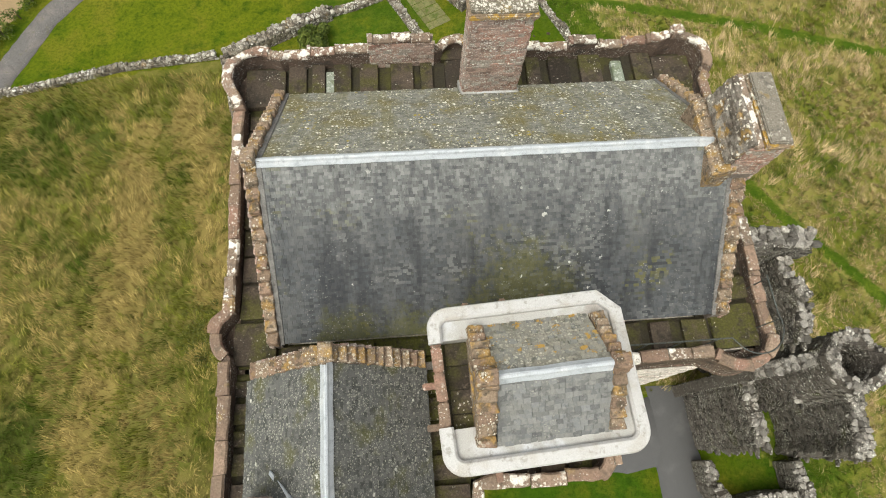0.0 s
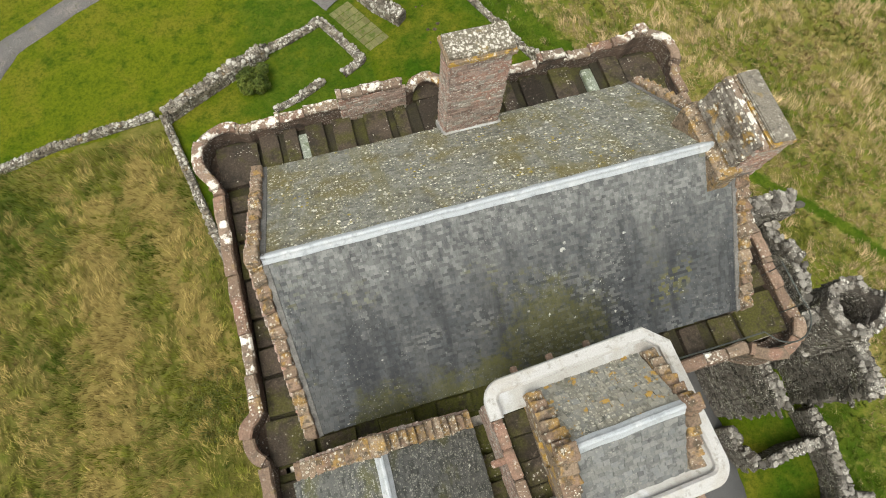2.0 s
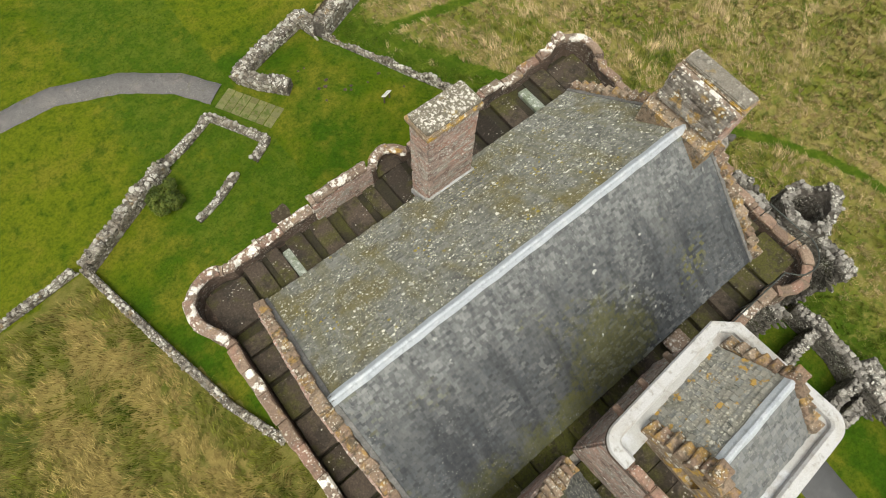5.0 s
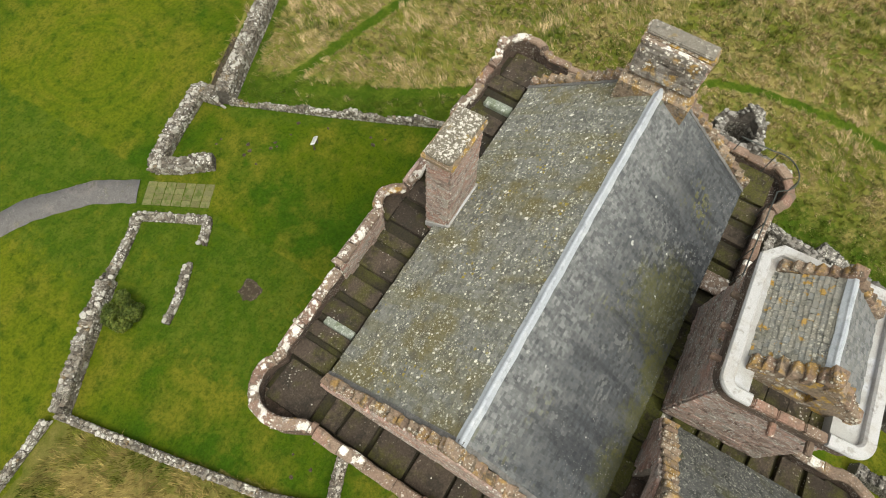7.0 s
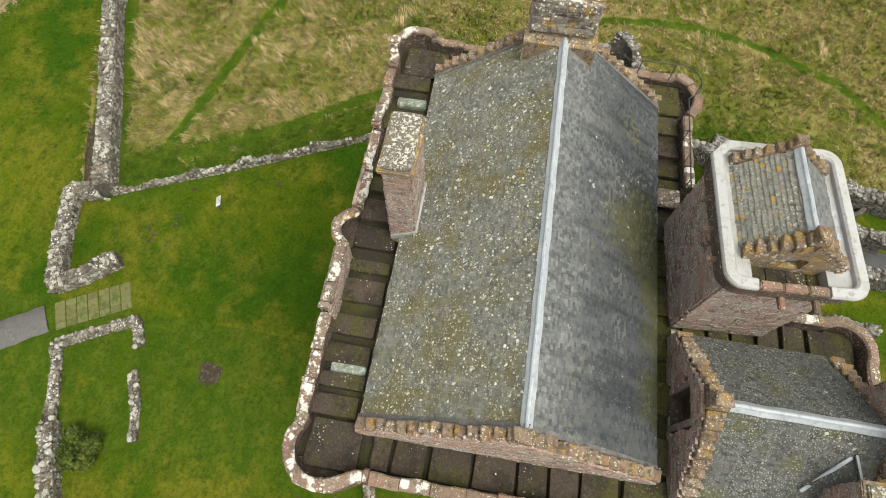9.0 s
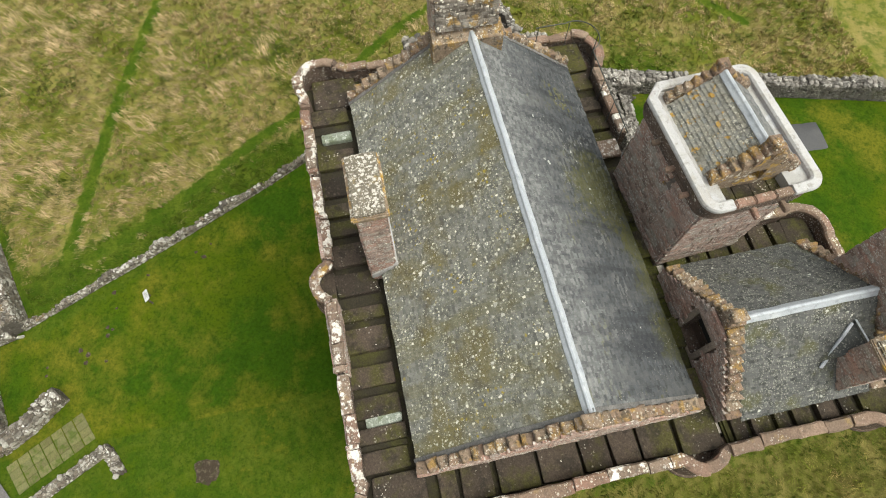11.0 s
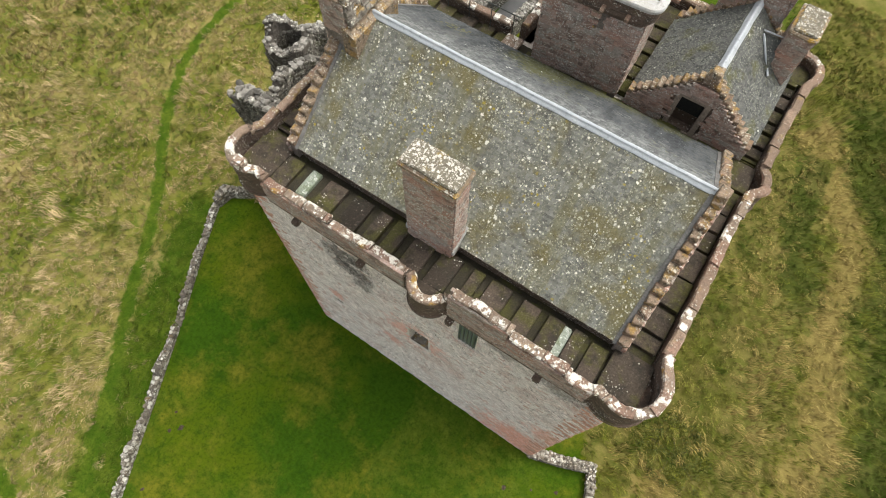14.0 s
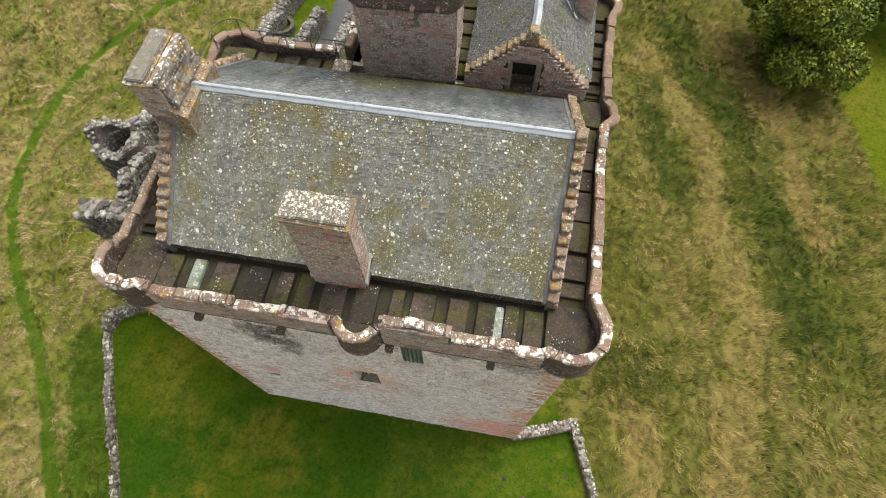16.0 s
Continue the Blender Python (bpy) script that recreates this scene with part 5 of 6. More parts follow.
# ---- wing ----
WR, WE, WXM = 15.05, 12.98, -4.55
bm = bmesh.new()
vs = [bm.verts.new(p) for p in ((-6.85, -5.0, WE), (-2.25, -5.0, WE), (WXM, -5.0, WR - .03), (-6.85, -9.0, WE), (-2.25, -9.0, WE), (WXM, -9.0, WR - .03))]
for f in ((0, 1, 2), (5, 4, 3), (0, 2, 5, 3), (2, 1, 4, 5), (1, 0, 3, 4)):
    bm.faces.new([vs[i] for i in f])
w_roof = part("wing_roof", bm, slate_bed, castle, "slated roof of the lower wing")
bm = bmesh.new()
box(bm, -6.8, -2.3, -9.0, -5.0, 12.1, WE)
part("eaves_wall", bm, parapet_stone, w_roof)
wl = math.hypot(2.38, WR - WE)
slated("wing_west", w_roof, slate_wing, (-6.93, -5.0, WE - 0.03), (0, -1, 0), (2.38, 0, WR - WE), 4.0, wl, near=lambda p: p.y > -6.4, keep=150)
slated("wing_east", w_roof, slate_wing, (-2.17, -9.0, WE - 0.03), (0, 1, 0), (-2.38, 0, WR - WE), 4.0, wl, near=lambda p: p.y > -6.4, keep=150)
ridge("lead_ridge", (WXM, -4.95, WR), (WXM, -8.95, WR), 0.15, w_roof, 0.85)
wg = crow_gable("wing_gable", castle, (WXM + 0.05, -4.82), 2.32, 0.4, 12.95, 15.15, 11, "x", 12.1, parapet_stone, hole=(-0.3, 0.55, 12.5, 13.95))
# solid near-black panel behind the doorway, painted for the attic's shade
part("doorway_dark", worn_box(-4.77, -3.95, -5.3, -5.08, 12.5, 13.94, 0.01), shade_black, wg, "near-black panel for the shade in the attic opening")
for x0, x1, z0, z1 in ((-4.99, -4.8, 12.45, 14.0), (-3.95, -3.76, 12.45, 14.0), (-4.99, -3.76, 13.97, 14.17), (-5.05, -3.7, 12.34, 12.48)):
    part("dressed_stone", worn_box(x0, x1, -4.66, -4.58, z0, z1, 0.015, 1, 0.01, 3), surface("dressed_jamb_stone", PALE, (("n", 3, 0.5, 0.7, (0.2, 0.16, 0.13), 0.7),), 0.93, (18, 0.4)), wg, "pale dressed stone")
facing(wg, red_stone, (-2.18, -4.6, 12.4), (-1, 0, 0), 4.64, 0.6, 0.14, (0.2, 0.45), 61, holes=((1.6, 2.85, 0.0, 2.0),))
for c in range(11):
    z = 13.0 + c * 0.16
    hw = 2.3 * (1 - (c + 0.7) * 0.16 / 2.15)
    if hw > 0.2:
        facing(wg, red_stone, (WXM + 0.05 + hw, -4.6, z), (-1, 0, 0), 2 * hw, 0.16, 0.16, (0.2, 0.45), 70 + c, holes=((hw - 0.75, hw + 0.5, -1, 14.1 - z),))
crow_gable("wing_south_gable", castle, (WXM, -9.2), 2.35, 0.4, 12.95, 15.0, 11, "x", 12.1, parapet_stone, cap=False)
bm = bmesh.new()
box(bm, -5.5, -3.3, -9.85, -9.1, 12.0, 16.3)
s2 = part("wing_stack", bm, mortar, castle, "wide gable stack with stone coping")
facing(s2, red_stone, (-3.3, -9.1, 13.0), (-1, 0, 0), 2.2, 3.3, 0.15, (0.2, 0.45), 81)
facing(s2, red_stone, (-5.5, -9.1, 12.4), (0, -1, 0), 0.75, 3.9, 0.15, (0.2, 0.45), 82)
facing(s2, red_stone, (-3.3, -9.85, 12.4), (0, 1, 0), 0.75, 3.9, 0.15, (0.2, 0.45), 83)
part("stack_cap", worn_box(-5.6, -3.2, -9.95, -9.0, 16.28, 16.42, 0.03, 2, 0.02, 5), coping_stone, s2)
part("stack_cap", worn_box(-5.53, -3.27, -9.88, -9.2, 16.42, 16.52, 0.03, 2, 0.02, 6), coping_stone, s2)
bm = bmesh.new()
box(bm, -6.7, -5.9, -9.35, -7.95, 12.3, 15.2)
s3 = part("side_stack", bm, mortar, castle, "narrow red side stack above the wall walk")
for k, (o, u, w) in enumerate((((-5.9, -7.95, 12.4), (-1, 0, 0), 0.8), ((-6.7, -7.95, 12.4), (0, -1, 0), 1.4), ((-5.9, -9.35, 12.4), (0, 1, 0), 1.4))):
    facing(s3, red_stone, o, u, w, 2.8, 0.15, (0.2, 0.45), 91 + k)
part("stack_cap", worn_box(-6.8, -5.8, -9.45, -7.85, 15.18, 15.32, 0.03, 2, 0.02, 5), cap_edge, s3)
part("cap_slab", worn_box(-6.7, -5.9, -9.35, -7.95, 15.32, 15.42, 0.03, 2, 0.02, 6), cap_slab, s3)
# slated saddle between the side stack and the roof, with lead valleys
bm = bmesh.new()
v = [bm.verts.new(p) for p in ((-5.95, -7.2, 13.82), (-5.95, -9.0, 13.82), (-5.95, -8.35, 14.5), (-5.1, -8.35, 14.52))]
for f in ((0, 2, 3), (2, 1, 3), (0, 1, 2), (0, 3, 1)):
    bm.faces.new([v[i] for i in f])
saddle = part("saddle", bm, slate_wing[0], w_roof)
for a, b in (((-6.1, -7.35, 13.8), (-5.2, -8.25, 14.55)), ((-5.15, -8.35, 14.6), (-5.85, -8.4, 14.58))):
    a, b = Vector(a), Vector(b)
    piece("lead_valley", stone_mesh("lead_valley", 3, lead, 0.02, 0.1), frame_at((a + b) / 2, b - a, (0.6, 0.5, 0.5), (b - a).length, 0.1, 0.04), saddle)


# ---- hand rail on the south-east wall head ----
def tube(path, r, n=6):
    verts, faces = [], []
    for i, p in enumerate(path):
        a, b = Vector(path[max(0, i - 1)]), Vector(path[min(len(path) - 1, i + 1)])
        d = (b - a).normalized()
        s = d.cross(Vector((0.13, 0.21, 0.97))).normalized()
        t = d.cross(s)
        for k in range(n):
            w = 2 * math.pi * k / n
            verts.append(Vector(p) + s * (r * math.cos(w)) + t * (r * math.sin(w)))
    for i in range(len(path) - 1):
        for k in range(n):
            faces.append((i * n + k, i * n + (k + 1) % n, (i + 1) * n + (k + 1) % n, (i + 1) * n + k))
    faces += [tuple(range(n)), tuple(reversed(range((len(path) - 1) * n, len(path) * n)))]
    return verts, faces


rail_line = [(2.55, -4.92), (6.25, -4.92)] + arc(7.0, -4.62, 0.78, -130, 20, 12) + [(7.72, -3.2)]
rail = part("hand_rail", tube([(x, y, 13.62) for x, y in rail_line], 0.022), iron, castle, "thin grey iron safety rail", smooth=True)
for x, y in ((2.9, -4.92), (3.9, -4.92), (4.9, -4.92), (5.9, -4.92), (7.0, -5.4), (7.7, -4.5), (7.72, -3.3)):
    part("rail_post", tube([(x, y, 12.48), (x, y, 13.62)], 0.018), iron, rail)

facing(castle, wall_stone, (WX1, WY1, -6.2), (-1, 0, 0), WX1 - WX0, 17.4, 0.13, (0.12, 0.32), 201, proud=0.06,
       holes=tuple((WX1 - b - 0.12, WX1 - a + 0.12, c + 6.2 - 0.1, d + 6.2 + 0.1) for a, b, c, d in N_HOLES), near=lambda p: p.z > 9.6 and -3 < p.x < 1.2, keep=300, name="wall_stone")
facing(castle, wall_stone, (WX0, WY1, -6.4), (0, -1, 0), WY1 - WY0, 17.4, 0.2, (0.25, 0.55), 202, name="wall_stone")
facing(castle, wall_stone, (WX1, WY0, -6.4), (0, 1, 0), WY1 - WY0, 17.4, 0.2, (0.25, 0.55), 203, name="wall_stone")
facing(castle, wall_stone, (2.4, WY0, -6.4), (1, 0, 0), WX1 - 2.4, 17.4, 0.2, (0.25, 0.55), 204, name="wall_stone")
facing(castle, red_stone, (6.4, 5.8, 11.75), (-1, 0, 0), 5.9, 1.12, 0.15, (0.2, 0.46), 211, name="wall_stone", keep=80, near=lambda p: p.x < 3)
facing(castle, red_stone, (-1.2, 5.8, 11.75), (-1, 0, 0), 2.1, 1.1, 0.15, (0.2, 0.46), 212, name="wall_stone", keep=60, near=lambda p: True)
facing(castle, red_stone, (-1.2, 5.8, 12.86), (-1, 0, 0), 2.1, 0.66, 0.15, (0.2, 0.46), 215)
facing(castle, red_stone, (-3.3, 5.8, 11.75), (-1, 0, 0), 2.9, 1.2, 0.15, (0.2, 0.46), 213, name="wall_stone", keep=60, near=lambda p: True)
facing(castle, red_stone, (-3.35, 5.55, 12.3), (1, 0, 0), 2.2, 1.15, 0.14, (0.16, 0.4), 214, keep=60, near=lambda p: True)
qm = [stone_mesh("quoin", 300 + i, quoin_stone, 0.06, 0.12) for i in range(3)]
for x, s in ((WX0, 1), (WX1, -1)):
    z, k = -6.2, 0
    while z < 10.9:
        h = rng.uniform(0.26, 0.4)
        l = (0.75, 0.4)[k % 2] * rng.uniform(0.9, 1.2)
        piece("quoin", rng.choice(qm), pose(x + s * (l / 2 - 0.05), WY1 - 0.2, z + h / 2) @ Matrix.Diagonal((l, 0.52, h * 0.95, 1)), castle)
        z += h
        k += 1

# ---- rubble walls of the garden and the ruins ----
def rubble_wall(name, pts, width, height, label, category="wall", mats=field_stone, core=ruin_core, faces_in=None, seed=1, size=0.27, keep=90, top=None, ragged=0.12, group=""):
    """A dry rubble wall along a flat path: an earthy core with loose stones on its head and both faces. top: a level head instead of a height over the ground."""
    r = random.Random(seed)
    pts = stepped(pts, 0.4)
    ob = thing(name, (pts[0][0], pts[0][1], lie(*pts[0])), label, category, group)
    hs = []
    for i, p in enumerate(pts):
        h = (top if top is not None else lie(*p) + height) + ragged * 2 * noise.noise((p[0] * 0.9, p[1] * 0.9, seed))
        hs.append(h)
    verts, faces = [], []
    n = len(pts)
    for i, p in enumerate(pts):
        a, b = Vector(pts[max(0, i - 1)]), Vector(pts[min(n - 1, i + 1)])
        d = (b - a).normalized()
        out = Vector((d.y, -d.x))
        w = width / 2 * (1 + 0.15 * noise.noise((p[0], p[1], seed + 5)))
        g = lie(*p) - 0.3
        for o, z in ((w, g), (w * 0.92, hs[i] - 0.1), (-w * 0.92, hs[i] - 0.1), (-w, g)):
            verts.append((p[0] + out.x * o, p[1] + out.y * o, z))
    for i in range(n - 1):
        for q in range(3):
            faces.append((i * 4 + q, i * 4 + q + 1, (i + 1) * 4 + q + 1, (i + 1) * 4 + q))
    faces += [(3, 2, 1, 0), tuple((n - 1) * 4 + q for q in range(4))]
    part("core", (verts, faces), core, ob)
    rocks = [[rock_mesh("stone", 400 + i, m) for i in range(6)] for m in mats]
    items, sides = [], []
    for i in range(n - 1):
        a, b = Vector(pts[i]), Vector(pts[i + 1])
        d = (b - a).normalized()
        out = Vector((d.y, -d.x))
        seg = (b - a).length
        h = (hs[i] + hs[i + 1]) / 2
        g = lie(*pts[i])
        rows = max(2, round(width / (size * 0.8)))
        for k in range(rows):
            s = 0.0
            while s < seg:
                l = size * r.uniform(0.6, 1.35)
                o = (k + 0.5) / rows * width - width / 2
                p = a + d * (s + l / 2) + out * (o + r.uniform(-0.05, 0.05))
                items.append((r.randrange(6), pose(p.x, p.y, h - 0.08 + r.uniform(-0.05, 0.07), r.uniform(-18, 18), r.uniform(-18, 18), r.uniform(0, 360)) @ Matrix.Diagonal((l * 1.15, size * r.uniform(0.8, 1.25), size * r.uniform(0.6, 1.0), 1))))
                s += l * 0.92
        course = size * 0.72
        for side in (-1, 1):
            z = g + course * 0.4
            while z < h - 0.1:
                s = 0.0
                while s < seg:
                    l = size * r.uniform(0.7, 1.5)
                    p = a + d * (s + l / 2) + out * (side * (width / 2 - 0.02))
                    sides.append((r.randrange(6), frame_at((p.x, p.y, z + r.uniform(-0.03, 0.03)), (d.x, d.y, r.uniform(-0.12, 0.12)), (0, 0, 1), l * 1.1, course * 1.25, size * 0.6)))
                    s += l * 0.95
                z += course
    singles = items[::max(1, len(items) // keep)][:keep]
    chosen = {id(m) for _, m in singles}
    for k, m in singles:
        piece("stone", rocks[0][k], m, ob)
    gather([(rocks[1][k], m) for k, m in items if id(m) not in chosen], mats[1], "rubble", ob)
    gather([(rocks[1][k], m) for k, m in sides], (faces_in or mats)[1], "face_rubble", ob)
    return ob


G = "garden walls"
rubble_wall("garden_wall", [(-57.64, 13.76), (-29.68, 19.21), (-22.37, 20.87), (-15.7, 21.38)], 0.4, 0.53, "low lichened rubble boundary wall", seed=1, group=G)
rubble_wall("garden_wall", [(-14.92, 21.05), (-13.28, 13.36), (-11.96, 7.65), (-10.61, 4.08)], 0.44, 0.58, "low rubble wall beside the lawn", seed=2, group=G)
rubble_wall("garden_wall", [(-10.6, 4.25), (-9.0, 4.9), (-7.3, 5.45)], 0.58, 0.82, "short rubble wall meeting the tower corner", seed=3, group=G, keep=40)
rubble_wall("garden_wall", [(-14.79, 20.9), (-11.21, 22.55), (-7.19, 24.37)], 0.73, 0.99, "thick pale rubble wall at the garden edge", seed=4, group=G, size=0.35, ragged=0.22)
rubble_wall("garden_wall", [(-7.44, 24.53), (-5.33, 25.09), (-2.75, 26.1), (-1.68, 24.15), (-0.51, 21.81), (-1.96, 21.08)], 0.56, 0.35, "low foundation wall of a lost garden building", seed=5, group=G)
rubble_wall("garden_wall", [(-7.45, 19.45), (-5.36, 20.03), (-3.77, 20.77)], 0.49, 0.33, "short foundation wall in the lawn", seed=6, group=G, keep=60)
rubble_wall("garden_wall", [(3.19, 24.3), (1.71, 26.06), (0.79, 27.64), (3.91, 28.52), (7.27, 29.23), (7.67, 27.3)], 0.94, 0.88, "thick broken rubble wall beside the path", seed=7, group=G, size=0.35, ragged=0.2)
rubble_wall("garden_wall", [(7.65, 26.91), (14.88, 29.61), (24.25, 33.38), (44.63, 37.94)], 0.99, 1.52, "tall straight rubble field wall", seed=8, group=G, size=0.33)
rubble_wall("garden_wall", [(7.8, 26.8), (8.5, 25.2), (10.6, 20.3), (13.0, 15.3), (15.15, 10.9), (17.0, 7.4), (18.7, 3.9)], 0.35, 0.49, "low wandering rubble wall round the lawn", seed=9, group=G, ragged=0.35, size=0.25, keep=120)
rubble_wall("garden_wall", [(18.75, 3.7), (18.6, 2.6), (16.9, 1.5), (9.2, 3.18)], 0.49, 0.94, "broken rubble wall end near the tower", seed=10, group=G, keep=60, ragged=0.3)

# ---- ruined range ----
R = "ruined range"
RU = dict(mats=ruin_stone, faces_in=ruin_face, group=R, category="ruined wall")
rubble_wall("ruined_wall", [(8.3, 0.5), (12.6, 0.32), (15.3, 0.35)], 0.88, 0, "jagged stub of a tall ruined wall", top=6.5, seed=21, size=0.42, ragged=0.3, **RU)
rubble_wall("ruined_wall", [(14.3, -0.2), (14.35, -1.7), (14.7, -2.4), (14.4, -3.8)], 0.53, 0, "tall ruined wall with a broken head", top=5.5, seed=22, size=0.37, ragged=0.45, **RU)
rubble_wall("ruined_wall", [(12.6, -5), (14.6, -4.75), (15.9, -4.5)], 0.58, 0, "ruined cross wall of the range", top=4, seed=23, size=0.35, ragged=0.25, **RU)
rubble_wall("ruined_wall", [(17.9, -9.2), (18, -11), (17.9, -12.8), (17.3, -14.5), (17, -16.2)], 0.7, 0, "broad ruined outer wall", top=-3, seed=24, size=0.37, ragged=0.3, **RU)
rubble_wall("ruined_wall", [(17.8, -11), (16.1, -10.9), (14.3, -11.1)], 0.53, 0, "ruined inner wall round a grassed room", top=-3.05, seed=25, size=0.35, ragged=0.3, **RU)
rubble_wall("ruined_wall", [(17.1, -14.3), (14.6, -14.2), (12.4, -14.3)], 0.53, 0, "ruined inner wall round a grassed room", top=-3.05, seed=26, size=0.35, ragged=0.3, **RU)
rubble_wall("ruined_wall", [(13.1, -8.8), (13.1, -10), (13.4, -10.9)], 0.53, 0, "ruined wall with a broken doorway", top=-3.05, seed=27, size=0.33, ragged=0.5, **RU)
rubble_wall("ruined_wall", [(18.69, -13.94), (16.53, -21.25), (15.69, -25.49), (12.79, -36.68)], 0.94, 1.4, "low ruined boundary wall", seed=28, size=0.4, ragged=0.3, **RU)
rubble_wall("ruined_wall", [(17.62, -15.45), (12.87, -15.06)], 0.7, 1.17, "low ruined cross wall", seed=29, ragged=0.3, keep=50, **RU)
rubble_wall("ruined_wall", [(13.45, -20.58), (12.5, -24.92)], 0.82, 1.4, "low ruined cross wall", seed=30, ragged=0.3, keep=50, **RU)
rubble_wall("ruined_wall", [(10.27, -20.56), (9.82, -24.92)], 0.82, 1.4, "low ruined cross wall", seed=31, ragged=0.3, keep=50, **RU)
rubble_wall("ruined_wall", [(16.48, -20.82), (13.42, -20.79)], 0.82, 1.4, "low ruined cross wall", seed=32, ragged=0.3, keep=40, **RU)
rubble_wall("ruined_wall", [(6.65, -19.91), (6.31, -23.74)], 0.7, 0.94, "low ruined cross wall", seed=33, ragged=0.3, keep=40, **RU)


rubble_wall("ruined_wall", [(13.55, -5.0), (13.55, -6.6), (13.65, -8.2)], 0.7, 0, "thick ruined wall with a lichened head", top=1.5, seed=34, size=0.35, ragged=0.2, keep=60, **RU)
rubble_wall("ruined_wall", [(13.3, -9.0), (13.45, -9.6)], 0.5, 0, "broken jamb of a ruined doorway", top=-3.3, seed=35, size=0.33, ragged=0.3, keep=20, **RU)
rubble_wall("ruined_wall", [(18.5, -6.2), (18.6, -7.3), (18.5, -8.3), (18.2, -8.9)], 0.85, 0, "thick high ruined wall beside the turret", top=1.7, seed=42, size=0.36, ragged=0.25, keep=60, **RU)
rubble_wall("ruined_wall", [(16.1, -5.1), (16.2, -6.3)], 0.4, 0, "narrow ruined cross pier", top=0.8, seed=43, size=0.3, ragged=0.25, keep=20, **RU)


def turret():
    """A hollow round stair turret, broken at the head."""
    cx, cy = 16.98, -4.92
    def square(a, k):
        # the shaft is square outside, with rounded corners, and round inside
        c, s = abs(math.cos(a - 0.5)), abs(math.sin(a - 0.5))
        return k * (1 + 0.16 * (1 / max(c, s) - 1) / 0.414)

    ob = thing("ruined_turret", (cx, cy, lie(cx, cy)), "hollow round stair turret with a broken lichened head", "ruin", R)
    n = 28
    ring = []
    for k in range(n):
        a = 2 * math.pi * k / n
        h = 4.7 + 0.9 * noise.noise((math.cos(a) * 1.6, math.sin(a) * 1.6, 4))
        for rad, z in ((square(a, 1.4), -6.0), (square(a, 1.32), h), (0.85, h - 0.05), (0.85, -1.0)):
            ring.append((cx + rad * math.cos(a), cy + rad * math.sin(a), z))
    faces = [(k * 4 + q, k * 4 + q + 1, ((k + 1) % n) * 4 + q + 1, ((k + 1) % n) * 4 + q) for k in range(n) for q in range(3)]
    faces.append(tuple(k * 4 + 3 for k in range(n)))
    part("shaft", (ring, faces), ruin_core, ob)
    rocks = [[rock_mesh("stone", 600 + i, m) for i in range(6)] for m in ruin_stone]
    r = random.Random(9)
    items = []
    for z in np.arange(-5.0, 4.3, 0.26):
        a = 0.0
        while a < 2 * math.pi:
            l = r.uniform(0.22, 0.5)
            d = Vector((-math.sin(a), math.cos(a), 0))
            items.append((r.randrange(6), frame_at((cx + square(a, 1.34) * math.cos(a), cy + square(a, 1.34) * math.sin(a), z), d, (0, 0, 1), l, 0.22, 0.14)))
            if z > 1.5:
                items.append((r.randrange(6), frame_at((cx + 0.85 * math.cos(a), cy + 0.85 * math.sin(a), z), d, (0, 0, 1), l * 0.7, 0.28, 0.16)))
            a += l / 1.3
    for k in range(130):
        a = r.uniform(0, 6.28)
        rad = r.uniform(0.9, square(a, 1.32))
        h = 4.7 + 0.9 * noise.noise((math.cos(a) * 1.6, math.sin(a) * 1.6, 4))
        s = r.uniform(0.18, 0.36)
        items.append((r.randrange(6), pose(cx + rad * math.cos(a), cy + rad * math.sin(a), h, r.uniform(-20, 20), r.uniform(-20, 20), r.uniform(0, 360)) @ Matrix.Diagonal((s * 1.2, s, s * 0.8, 1))))
    singles = items[-150:]
    for k, m in singles:
        piece("stone", rocks[0][k], m, ob)
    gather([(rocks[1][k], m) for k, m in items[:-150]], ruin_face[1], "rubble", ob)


turret()

# small round well head in the far court
wl_ob = thing("well_head", (15.66, -23.58, lie(15.66, -23.58)), "small round stone well head in the grass", "well")
v, f = sweep(arc(15.66, -23.58, 0.75, 360, 15, 20), [(0.0, -5.3), (0.0, -4.2), (-0.3, -4.15), (-0.3, -5.3)], closed=True)
part("curb", (v, f), ruin_core, wl_ob)

# ---- grassed paving at the garden gate ----
pave = thing("grassed_paving", (-0.6, 20.5, lie(-0.6, 20.5)), "worn paving with grass grown through it", "paving", "", "structure")
gm = [stone_mesh("paving_slab", 320 + i, grass_grid, 0.05, 0.08) for i in range(3)]
A, B = Vector((-1.95, 26.67)), Vector((0.27, 22.48))
side = Vector((1.65, 0.78))
for i in range(7):
    for j in range(4):
        p = A.lerp(B, (i + 0.5) / 7) + side * ((j + 0.5) / 4)
        d = B - A
        piece("paving_slab", rng.choice(gm), frame_at((p.x, p.y, turf_level(p.x, p.y) - 0.015 + rng.uniform(-0.01, 0.01)), (d.x, d.y, 0), (-d.y, d.x, 0), 0.6, 0.45, 0.1), pave)

